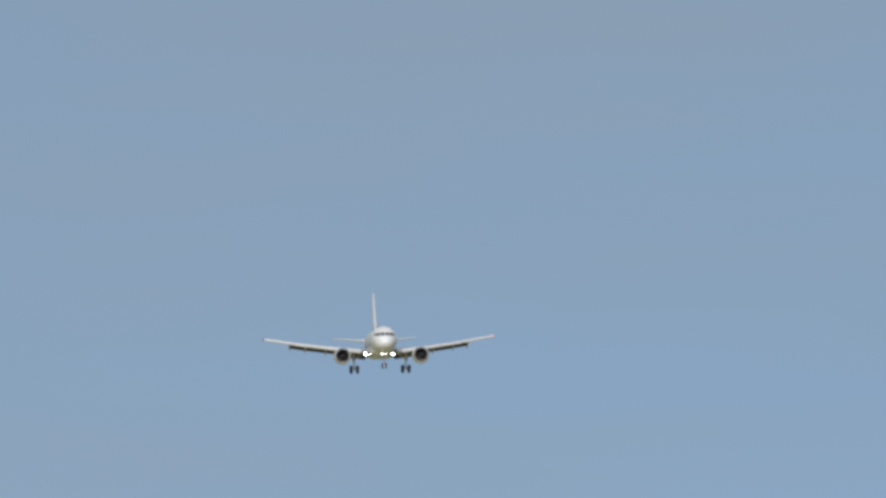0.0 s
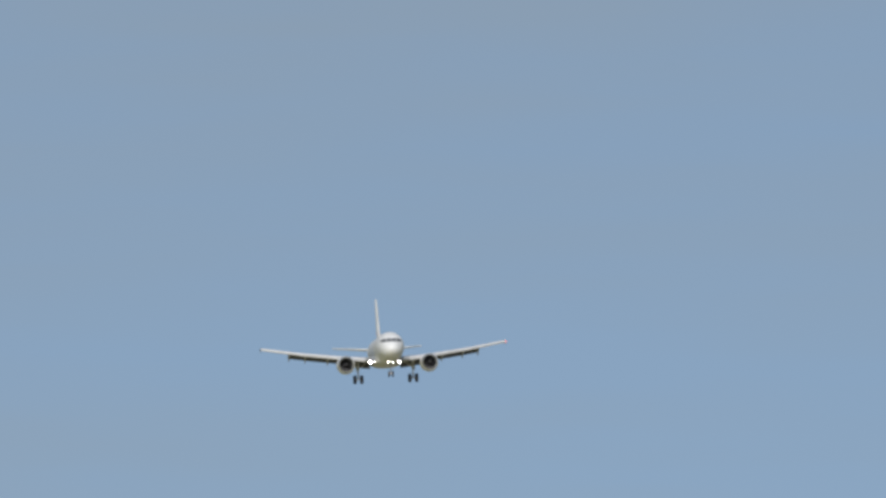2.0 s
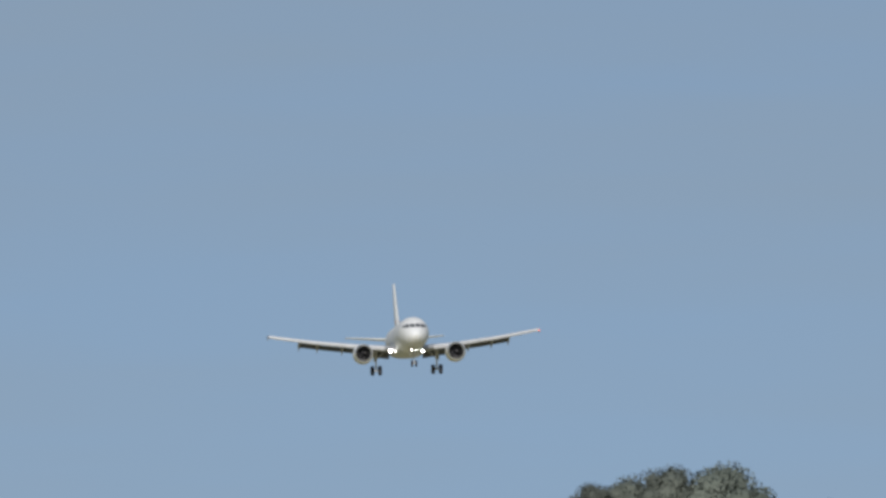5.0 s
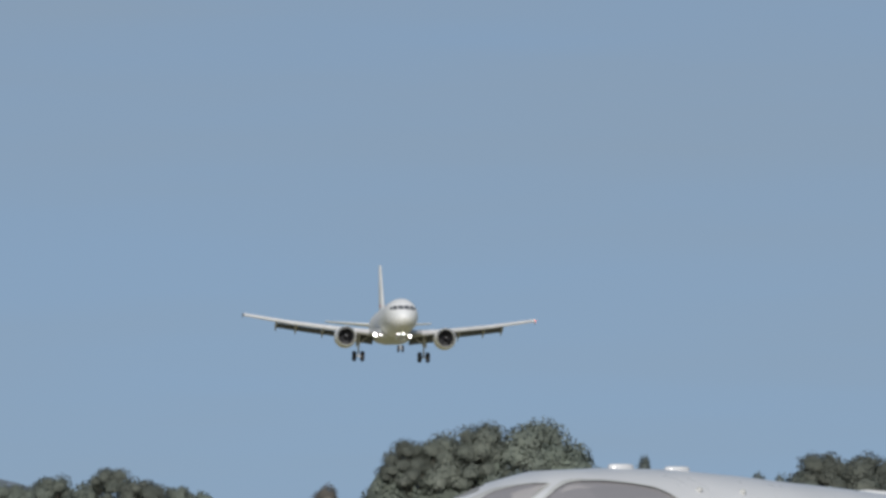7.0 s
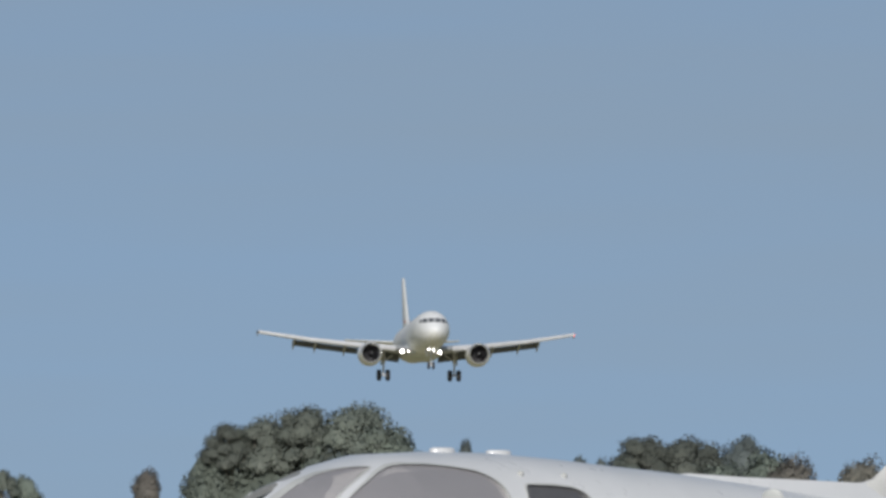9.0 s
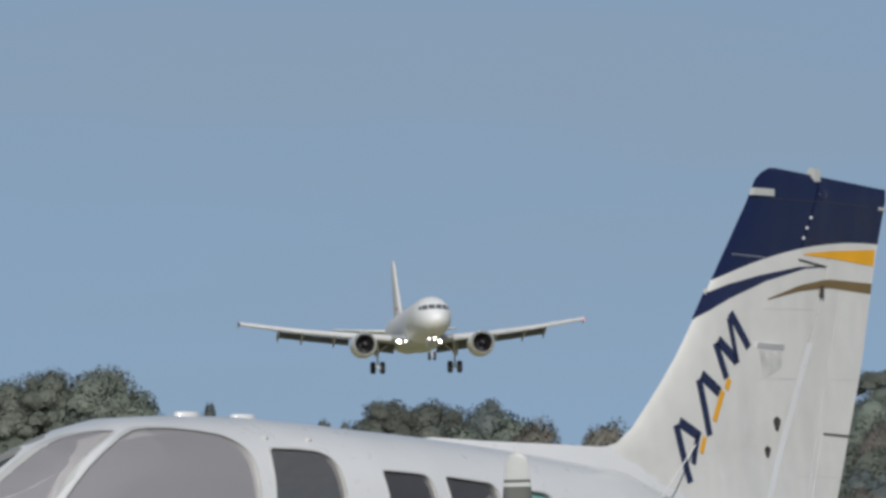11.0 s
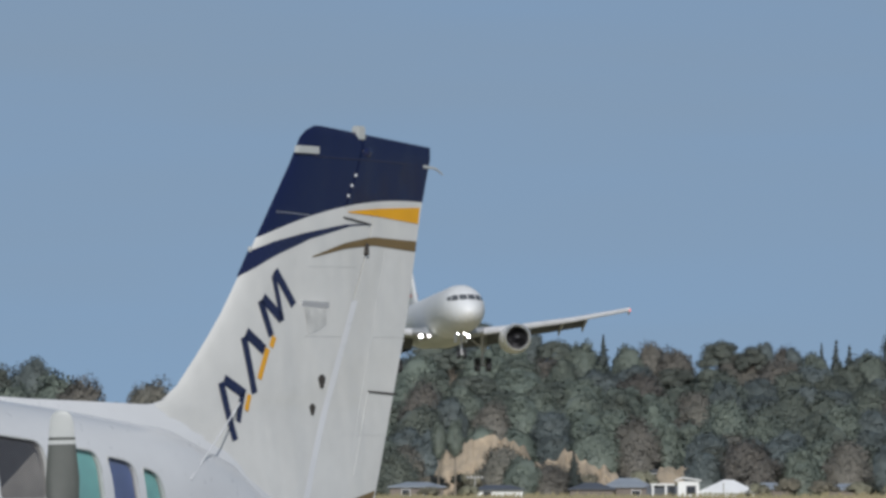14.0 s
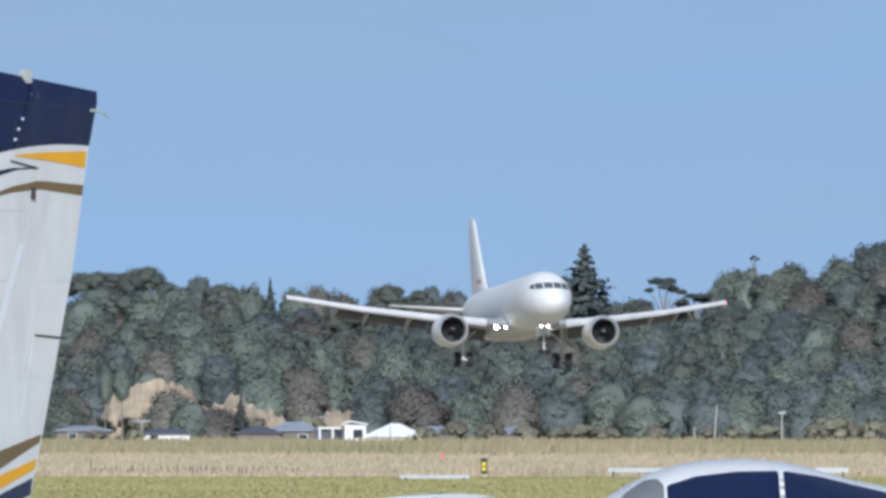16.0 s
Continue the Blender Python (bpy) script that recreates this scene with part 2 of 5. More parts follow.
M_ROUGH = material("rough_pasture", (0.339, 0.328, 0.164), 0.95, vary=0.2, scale=0.03, fine=0.5, second=(0.421, 0.363, 0.211), mapping=(1, 0.2, 1))
M_APRON = material("apron_concrete", (0.42, 0.41, 0.38), 0.9, vary=0.15, scale=0.3, fine=20)


# ---- mesh helpers ----
def part(name, bm, mat, parent=None, label="", smooth=True):
    me = bpy.data.meshes.new(name)
    bmesh.ops.recalc_face_normals(bm, faces=bm.faces)
    bm.to_mesh(me)
    bm.free()
    for k in (mat if isinstance(mat, (list, tuple)) else [mat]):
        me.materials.append(k)
    if smooth:
        me.shade_smooth()
        me.set_sharp_from_angle(angle=radians(38))
    ob = new(name, me)
    if parent:
        ob.parent = parent
    if label:
        ob["label"] = label
    return ob


def thing(name, m, label, category, group="", kind=""):
    ob = new(name)
    ob.empty_display_size = 0.3
    ob.matrix_basis = m
    return tagged(ob, label, category, group, kind)


def loft(bm, rings, close=True, caps=True):
    """Skin closed rings of equal length."""
    vs = [[bm.verts.new(p) for p in r] for r in rings]
    n = len(rings[0])
    for a, b in zip(vs, vs[1:]):
        for i in range(n if close else n - 1):
            j = (i + 1) % n
            try:
                bm.faces.new((a[i], a[j], b[j], b[i]))
            except ValueError:
                pass
    if caps:
        for r in (vs[0], vs[-1]):
            try:
                bm.faces.new(r)
            except ValueError:
                pass
    return vs


def superring(x, w, zb, zt, n=28, e=2.0):
    """A fuselage section across x: half width w, from zb to zt."""
    zc, h = (zb + zt) / 2, (zt - zb) / 2
    out = []
    for i in range(n):
        a = 2 * math.pi * i / n
        c, s = math.cos(a), math.sin(a)
        out.append((x, w * math.copysign(abs(c) ** (2 / e), c), zc + h * math.copysign(abs(s) ** (2 / e), s)))
    return out


FOIL = [(0.0, 0.0), (0.012, 0.32), (0.05, 0.62), (0.12, 0.86), (0.25, 1.0), (0.4, 0.98), (0.6, 0.74), (0.8, 0.38), (1.0, 0.02)]


def foil_ring(le, chord, thick, upright=False, camber=0.0, lo=0.0, hi=1.0):
    """A wing section from its leading edge le backwards (-x); upright: a fin, whose thickness is along y."""
    st = [lo + (hi - lo) * f for f in (0, 0.015, 0.05, 0.12, 0.25, 0.4, 0.6, 0.8, 1.0)]
    hs = [np.interp(f, [p[0] for p in FOIL], [p[1] for p in FOIL]) * thick / 2 for f in st]
    up = [(f, h) for f, h in zip(st, hs)]
    dn = [(f, -h) for f, h in zip(st[::-1], hs[::-1])]
    ring = []
    for f, h in up + dn:
        x = le[0] - f * chord
        if upright:
            ring.append((x, le[1] + h, le[2]))
        else:
            ring.append((x, le[1], le[2] + h + camber * chord * f * (1 - f)))
    return ring


def box(bm, lo, hi):
    x0, y0, z0 = lo
    x1, y1, z1 = hi
    loft(bm, [[(x0, y0, z0), (x1, y0, z0), (x1, y1, z0), (x0, y1, z0)], [(x0, y0, z1), (x1, y0, z1), (x1, y1, z1), (x0, y1, z1)]])


def tube(bm, pts, radii, n=10, caps=True):
    """A round bar along points, with a radius at each."""
    rings = []
    pts = [Vector(p) for p in pts]
    for i, p in enumerate(pts):
        d = (pts[min(i + 1, len(pts) - 1)] - pts[max(i - 1, 0)]).normalized()
        a = d.cross(Vector((0, 0, 1)) if abs(d.z) < 0.9 else Vector((1, 0, 0))).normalized()
        b = d.cross(a)
        r = radii[i] if isinstance(radii, (list, tuple)) else radii
        rings.append([p + r * (math.cos(2 * math.pi * k / n) * a + math.sin(2 * math.pi * k / n) * b) for k in range(n)])
    loft(bm, rings, caps=caps)


def revolve_x(bm, profile, cy, cz, n=28, caps=False):
    """Turn a profile of (x, r) about a line along x."""
    loft(bm, [[(x, cy + r * math.cos(2 * math.pi * k / n), cz + r * math.sin(2 * math.pi * k / n)) for k in range(n)] for x, r in profile], caps=caps)


def wheel_parts(parent, x, y, z, r, w):
    bm = bmesh.new()
    prof = [(-w / 2, r * 0.55), (-w / 2, r * 0.86), (-w * 0.36, r * 0.97), (0, r), (w * 0.36, r * 0.97), (w / 2, r * 0.86), (w / 2, r * 0.55)]
    loft(bm, [[(x + q * math.cos(2 * math.pi * k / 24), y + p, z + q * math.sin(2 * math.pi * k / 24)) for k in range(24)] for p, q in prof], caps=False)
    tyre = part("tyre", bm, M_TYRE, parent, "black rubber tyre")
    bm = bmesh.new()
    prof = [(-w * 0.42, 0.02), (-w * 0.42, r * 0.3), (-w * 0.46, r * 0.56), (w * 0.46, r * 0.56), (w * 0.42, r * 0.3), (w * 0.42, 0.02)]
    loft(bm, [[(x + q * math.cos(2 * math.pi * k / 20), y + p, z + q * math.sin(2 * math.pi * k / 20)) for k in range(20)] for p, q in prof])
    part("hub", bm, M_HUB, tyre, "grey metal wheel hub")
    return tyre


# ---- the ground ----
def build_ground():
    bm = bmesh.new()
    ys = [-4950, -600, -50, 30, 110, 200, 300, 400, 520, 700, 1000, 1500, 2200, 3000, 4950]
    xs = [-4950, -1500, -500, -200, -60, 0, 60, 200, 500, 1500, 4950]
    grid = [[bm.verts.new((x, y, 0)) for x in xs] for y in ys]
    for a, b in zip(grid, grid[1:]):
        for i in range(len(xs) - 1):
            bm.faces.new((a[i], a[i + 1], b[i + 1], b[i]))
    return tagged(part("ground", bm, M_GROUND), "flat mown airfield grass, yellowish green", "ground", kind="structure")


build_ground()
bm = bmesh.new()
box(bm, (-70, -25, -0.2), (60, 125, 0.004))
tagged(part("pavement", bm, M_APRON, smooth=False), "pale concrete parking apron under the light aircraft", "pavement", kind="structure")

bm = bmesh.new()
for y0, y1, n in ((527, 1108, 14),):
    g = [[bm.verts.new((x, y0 + (y1 - y0) * j / n + (3 * noise.noise(Vector((x * .12, j * 5.0, 0))) if j in (0, n) else 0), .02)) for x in np.linspace(-120, 80, 80)] for j in range(n + 1)]
    for a, b in zip(g, g[1:]):
        for i in range(79):
            bm.faces.new((a[i], a[i + 1], b[i + 1], b[i]))
tagged(part("dry_field", bm, M_FIELD), "rank tan dry grass field beyond the mown strip", "field", kind="structure")
bm = bmesh.new()
g = [[bm.verts.new((x, y, .03)) for x in np.linspace(-260, 240, 40)] for y in (1110, 1500, 2000, 2495)]
for a, b in zip(g, g[1:]):
    for i in range(39):
        bm.faces.new((a[i], a[i + 1], b[i + 1], b[i]))
tagged(part("rough_field", bm, M_ROUGH), "olive rough pasture before the houses", "field", kind="structure")


# ---- the airliner on its approach ----
def build_airliner():
    """Twin-jet airliner, 37.6 m long; x forward, y to its left wing; the origin lies midway between the engine intakes."""
    jet = thing("airliner", pose(0, 0, 0), "plain white twin-jet airliner in flight with landing gear and flaps down", "airplane")
    CL, NOSE = 2.0, 11.3
    st = [(0, .04, -.54, -.44), (.12, .32, -.78, -.2), (.35, .6, -1.05, .08), (.8, .93, -1.36, .42), (1.5, 1.27, -1.65, .85), (2.3, 1.53, -1.85, 1.36),
          (3.2, 1.74, -1.98, 1.77), (4.5, 1.9, -2.05, 2.0), (6, 1.975, -2.07, 2.07), (12, 1.975, -2.07, 2.07), (18, 1.975, -2.07, 2.07), (24, 1.975, -2.07, 2.07),
          (27, 1.85, -1.72, 2.07), (30, 1.5, -1.05, 2.04), (33, 1.05, -.3, 1.93), (36, .55, .45, 1.68), (37.5, .2, .9, 1.35)]
    fine = []
    for (a, b) in zip(st, st[1:]):
        k = 3
        fine += [tuple(a[i] + (b[i] - a[i]) * j / k for i in range(4)) for j in range(k)]
    fine.append(st[-1])
    bm = bmesh.new()
    loft(bm, [superring(NOSE - s, w, CL + zb, CL + zt, 40) for s, w, zb, zt in fine])
    part("fuselage", bm, M_JET, jet)

    def skin(y, z):
        """The foremost point of the nose skin at that offset and height over the centre line."""
        lo, hi = .05, 6.0
        for _ in range(40):
            m = (lo + hi) / 2
            w, zb, zt = (np.interp(m, [q[0] for q in st], [q[i] for q in st]) for i in (1, 2, 3))
            if (y / w) ** 2 + ((z - (zb + zt) / 2) / ((zt - zb) / 2)) ** 2 > 1:
                lo = m
            else:
                hi = m
        return Vector((NOSE - hi + .03, y * 1.012, CL + z + .012))

    # cockpit panes: inner and outer offset, lower and upper height at each, mirrored
    for y0, y1, za, zb_, zc, zd in ((.04, .64, .55, 1.02, .54, 1.01), (.72, 1.18, .53, 1.0, .5, .96), (1.24, 1.47, .52, .93, .58, .8)):
        for mirror in (False, True):
            bm = bmesh.new()
            rows = []
            for i in range(6):
                t = i / 5
                row = []
                for j in range(4):
                    lo, hi = za + (zc - za) * t, zb_ + (zd - zb_) * t
                    p = skin(y0 + (y1 - y0) * t, lo + (hi - lo) * j / 3)
                    row.append(bm.verts.new((p.x, -p.y if mirror else p.y, p.z)))
                rows.append(row)
            for r, q in zip(rows, rows[1:]):
                for j in range(3):
                    bm.faces.new((r[j], r[j + 1], q[j + 1], q[j]))
            part("cockpit_window", bm, M_COCKPIT, jet, "dark cockpit window pane")
    # belly fairing
    bm = bmesh.new()
    loft(bm, [superring(NOSE - s, w, CL - zb, CL - .6, 24, 2.6) for s, w, zb in ((10.2, .3, 1.9), (11.5, 1.7, 2.2), (13.5, 2.15, 2.38), (18.5, 2.15, 2.4), (21, 1.6, 2.2), (22.5, .4, 1.95))])
    part("belly_fairing", bm, M_JET_BELLY, jet, "greyish white belly fairing")
    wing_st = [(11.4, 1.7, .45, 7.4, .95), (13.3, 4.4, .83, 5.2, .62), (14.9, 6.6, 1.12, 4.0, .46), (17.7, 11.6, 1.85, 2.75, .3), (20.5, 16.9, 2.82, 1.5, .16)]
    for side in (1, -1):
        bm = bmesh.new()
        loft(bm, [foil_ring((NOSE - s, side * y, z), c, t, camber=.05, hi=.84) for s, y, z, c, t in wing_st])
        wing = part("wing", bm, M_JET_GREY, jet, "white and grey swept wing")
        bm = bmesh.new()
        slat = [(s - .3, y, z + .04 - .006 * (17 - y), .85 if y < 10 else .65, .34 + .019 * (17 - y)) for s, y, z, c, t in [(12.35, 3.05, .64, 6.2, .8)] + wing_st[1:]]
        loft(bm, [foil_ring((NOSE - s, side * y, z), c, t, camber=.12) for s, y, z, c, t in slat])
        part("slat", bm, M_SLAT, wing, "pale extended leading-edge slat")
        for a, b in ((2.1, 6.3), (6.5, 13.2)):
            bm = bmesh.new()
            rings = []
            for y in (a, (a + b) / 2, b):
                s, z, c = (np.interp(y, [q[1] for q in wing_st], [q[i] for q in wing_st]) for i in (0, 2, 3))
                fc = 1.45 if y < 6.4 else .95
                ring = foil_ring((0, 0, 0), fc, .2)
                m = Matrix.Translation((NOSE - s - .82 * c, side * y, z - .1)) @ Matrix.Rotation(radians(-34), 4, "Y")
                rings.append([m @ Vector(p) for p in ring])
            loft(bm, rings)
            part("flap", bm, M_FLAP, wing, "dark lowered trailing-edge flap")
        for y in (7.9, 10.9, 13.1):
            s, z, c = (np.interp(y, [q[1] for q in wing_st], [q[i] for q in wing_st]) for i in (0, 2, 3))
            x = NOSE - s - .4 * c
            bm = bmesh.new()
            loft(bm, [superring(x + dx, w, z - .05 - h, z - .02, 10) for dx, w, h in ((0, .05, .1), (-.7, .15, .32), (-1.6, .17, .55), (-2.5, .1, .95), (-2.8, .03, 1.0))])
            for v in bm.verts:
                v.co.y += side * y
            part("flap_track_fairing", bm, M_JET_GREY, wing)
        # wing tip fence
        bm = bmesh.new()
        s, y, z, c, t = wing_st[-1]
        loft(bm, [foil_ring((NOSE - s - .1 - abs(h) * .8, side * (y + .1), z + h), 1.3 - abs(h) * .8, .06, upright=True) for h in (-.3, -.1, .1, .3)])
        part("wingtip_fence", bm, M_JET if side > 0 else M_JET_GREY, wing, "white wingtip fence" if side > 0 else "grey wingtip fence")
        bm = bmesh.new()
        bmesh.ops.create_uvsphere(bm, u_segments=10, v_segments=6, radius=.13, matrix=Matrix.Translation((NOSE - s + .02, side * (y + .02), z)))
        part("navigation_light", bm, M_RED_LAMP if side > 0 else M_DARK, wing, "glowing red navigation light" if side > 0 else "dark navigation light")
        # engine
        bm = bmesh.new()
        prof = [(.12, .93), (.26, .97), (.32, 1.04), (.24, 1.12), (0, 1.19)]
        ey, ez = side * 5.755, 0.0
        revolve_x(bm, [(0, 1.19), (-.6, 1.25), (-1.6, 1.27), (-2.6, 1.19), (-3.6, 1.0), (-4.1, .86), (-4.0, .8)], ey, ez, 36)
        eng = part("engine", bm, M_JET, jet, "white engine nacelle")
        bm = bmesh.new()
        revolve_x(bm, [(-.1, .89)] + prof, ey, ez, 36)
        part("intake_lip", bm, M_LIP, eng, "bare metal intake lip")
        bm = bmesh.new()
        revolve_x(bm, [(-.1, .89), (-.5, .87), (-.95, .87), (-1.0, .02)], ey, ez, 36)
        part("intake_duct", bm, M_DARK, eng, "dark intake duct")
        for k in range(24):
            bm = bmesh.new()
            a, d = 2 * math.pi * k / 24, .1
            pts = [(-.72, .26, a - .02), (-.6, .85, a - .03 + .05), (-.86, .85, a + .09 + .05), (-.86, .26, a + .1)]
            vs = [bm.verts.new((x + dx, ey + r * math.cos(t2), ez + r * math.sin(t2))) for dx in (0, -.03) for x, r, t2 in pts]
            for f in ((0, 1, 2, 3), (7, 6, 5, 4), (0, 4, 5, 1), (1, 5, 6, 2), (2, 6, 7, 3), (3, 7, 4, 0)):
                bm.faces.new([vs[i] for i in f])
            part("fan_blade", bm, M_FAN, eng, smooth=False)
        bm = bmesh.new()
        revolve_x(bm, [(-.35, .01), (-.42, .09), (-.6, .2), (-.8, .27)], ey, ez, 20, caps=True)
        spin = part("spinner", bm, M_DARK, eng, "black spinner cone")
        bm = bmesh.new()
        tube(bm, [(-.4, ey + .04, ez + .1), (-.52, ey + .12, ez + .13), (-.6, ey + .19, ez + .09)], .03, 6)
        part("spiral_mark", bm, M_JET, spin, "white spiral mark")
        bm = bmesh.new()
        loft(bm, [foil_ring((-1.0 - i * .8, ey, 1.12 + i * .12), 3.6 - i * .6, .32, upright=True) for i in range(2)])
        part("pylon", bm, M_JET_GREY, eng)
        # tailplane
        bm = bmesh.new()
        loft(bm, [foil_ring((NOSE - s, side * y, CL + z), c, t) for s, y, z, c, t in ((31.6, .5, .75, 3.9, .4), (35.3, 6.2, 1.3, 1.6, .14))])
        part("tailplane", bm, M_JET, jet)
        # main gear
        gx, gy = NOSE - 17.7, side * 3.795
        bm = bmesh.new()
        tube(bm, [(gx + .1, gy, .9), (gx, gy, -.6), (gx, gy, -.62), (gx, gy, -1.85)], [.17, .17, .1, .1], 12)
        tube(bm, [(gx, gy - .62, -1.85), (gx, gy + .62, -1.85)], .09, 10)
        leg = part("main_gear_leg", bm, M_STRUT, jet, "grey main landing gear leg")
        bm = bmesh.new()
        tube(bm, [(gx, gy, -.45), (gx, gy - side * 1.5, .75)], .07, 8)
        tube(bm, [(gx - .2, gy, -.5), (gx - .45, gy, -1.1), (gx - .15, gy, -1.7)], .05, 8)
        part("side_stay", bm, M_STRUT, leg)
        bm = bmesh.new()
        box(bm, (gx - .55, gy + side * .25 - .03, -.75), (gx + .5, gy + side * .25 + .03, .7))
        part("gear_door", bm, M_JET_BELLY, leg, "white gear door")
        for off in (-.47, .47):
            wheel_parts(leg, gx, gy + off, -1.85, .6, .44)
        # lamps under the wing root
        for lx, ly, lz, house_r, r in ((-.05, 1.62, .16, .16, .1),) if side > 0 else ((-.25, 2.4, .24, .22, .135), (.35, 1.8, .2, .12, .05)):
            bm = bmesh.new()
            revolve_x(bm, [(lx - .5, .1), (lx - .05, house_r), (lx, house_r - .01)], side * ly, lz, 16, caps=True)
            lamp = part("landing_light", bm, M_STRUT, jet)
            bm = bmesh.new()
            revolve_x(bm, [(lx + .004, r), (lx + .015, .02)], side * ly, lz, 16, caps=True)
            part("lens", bm, M_LAMP, lamp, "lit landing light lens")
    # fin
    bm = bmesh.new()
    loft(bm, [foil_ring((NOSE - s, 0, CL + z), c, t, upright=True) for s, z, c, t in
              ((26.6, 1.85, 8.2, .3), (28.6, 2.4, 6.3, .5), (31.2, 5.0, 4.4, .4), (33.6, 7.7, 2.6, .28), (33.95, 7.95, 2.0, .1))])
    fin = part("fin", bm, M_JET, jet, "tall white tail fin")
    bm = bmesh.new()
    for side in (1, -1):
        vs = [bm.verts.new((NOSE - s, side * (.246), CL + z)) for s, z in ((29.6, 2.75), (31.4, 2.75), (31.6, 3.05), (29.9, 3.05))]
        bm.faces.new(vs)
    part("tail_emblem", bm, M_RED, fin, "small faded red emblem", smooth=False)
    # nose gear
    gx = NOSE - 5.07
    bm = bmesh.new()
    tube(bm, [(gx - .1, 0, .5), (gx, 0, -.7), (gx, 0, -.72), (gx + .05, 0, -1.72)], [.12, .12, .07, .07], 12)
    tube(bm, [(gx + .05, -.32, -1.74), (gx + .05, .32, -1.74)], .06, 8)
    leg = part("nose_gear_leg", bm, M_STRUT, jet, "grey nose gear leg")
    for off in (-.25, .25):
        wheel_parts(leg, gx + .05, off, -1.74, .4, .24)
    for side in (1, -1):
        bm = bmesh.new()
        box(bm, (gx - .9, side * .42 - .02, -.75), (gx + .4, side * .42 + .02, .05))
        part("nose_gear_door", bm, M_JET, leg)
        bm = bmesh.new()
        revolve_x(bm, [(gx + .1, .08), (gx + .22, .25), (gx + .25, .25)], side * .27, .02, 14, caps=True)
        lamp = part("taxi_light", bm, M_STRUT, leg)
        bm = bmesh.new()
        revolve_x(bm, [(gx + .254, .105), (gx + .265, .02)], side * .27, .02, 14, caps=True)
        part("lens", bm, M_LAMP, lamp, "lit taxi light lens")
    return jet


airliner = build_airliner()


# ---- parked light aircraft ----
def cut_windows(ob, cutters, mat):
    """Sink window recesses into a shell: cutters are closed meshes; their walls take mat."""
    ob.data.materials.append(mat)
    for bm in cutters:
        me = bpy.data.meshes.new("cut")
        bmesh.ops.recalc_face_normals(bm, faces=bm.faces)
        bm.to_mesh(me)
        bm.free()
        me.materials.append(mat)
        tool = new("cut", me)
        tool.parent = ob.parent
        mod = ob.modifiers.new("cut", "BOOLEAN")
        mod.operation, mod.object, mod.solver = "DIFFERENCE", tool, "EXACT"
        mod.material_mode = "TRANSFER"
        bpy.context.view_layer.update()
        done = bpy.data.meshes.new_from_object(ob.evaluated_get(bpy.context.evaluated_depsgraph_get()))
        ob.modifiers.clear()
        ob.data = done
        bpy.data.objects.remove(tool)
        bpy.data.meshes.remove(me)


def rounded(poly, r=0.07, n=4):
    """Round the corners of a polygon of (x, z)."""
    out = []
    k = len(poly)
    for i in range(k):
        p, a, b = Vector(poly[i]), Vector(poly[i - 1]), Vector(poly[(i + 1) % k])
        da, db = (a - p), (b - p)
        ra, rb = min(r, da.length * .4), min(r, db.length * .4)
        s, e = p + da.normalized() * ra, p + db.normalized() * rb
        for j in range(n + 1):
            t = j / n
            out.append(tuple((1 - t) ** 2 * s + 2 * t * (1 - t) * p + t * t * e))
    return out


def fuselage_side(stations, e):
    xs = [s[0] for s in stations][::-1]

    def side(x, z):
        w, zb, zt = (float(np.interp(x, xs, [s[i] for s in stations][::-1])) for i in (1, 2, 3))
        q = min(.999, abs((z - (zb + zt) / 2) / ((zt - zb) / 2)))
        return w * (1 - q ** e) ** (1 / e)
    return side


def prism(poly, y0, y1):
    bm = bmesh.new()
    loft(bm, [[(x, y0, z) for x, z in poly], [(x, y1, z) for x, z in poly]])
    return bm


def pane(poly, side, depth, y_sign=1):
    """A window pane that follows the hull, sunk a little into its opening; poly's mid and rim."""
    bm = bmesh.new()
    cx, cz = sum(p[0] for p in poly) / len(poly), sum(p[1] for p in poly) / len(poly)
    loops = []
    for f in (1.0, .66, .33):
        loop = []
        for x, z in poly:
            px, pz = cx + (x - cx) * f, cz + (z - cz) * f
            loop.append(bm.verts.new((px, y_sign * (side(px, pz) - depth), pz)))
        loops.append(loop)
    mid = bm.verts.new((cx, y_sign * (side(cx, cz) - depth), cz))
    k = len(poly)
    for a, b in zip(loops, loops[1:]):
        for i in range(k):
            bm.faces.new((a[i], a[(i + 1) % k], b[(i + 1) % k], b[i]))
    for i in range(k):
        bm.faces.new((loops[-1][i], loops[-1][(i + 1) % k], mid))
    return bm


def window_frame(poly, side, width=.025, proud=.006):
    """A thin seal round an opening."""
    cx, cz = sum(p[0] for p in poly) / len(poly), sum(p[1] for p in poly) / len(poly)
    bm = bmesh.new()
    rings = []
    for x, z in poly:
        d = Vector((x - cx, z - cz)).normalized() * width
        o, i = (x + d.x, z + d.y), (x - d.x * .1, z - d.y * .1)
        rings.append([(i[0], side(*i) - .02, i[1]), (i[0], side(*i) + proud, i[1]), (o[0], side(*o) + proud, o[1]), (o[0], side(*o) - .02, o[1])])
    loft(bm, rings + rings[:1], caps=False)
    return bm


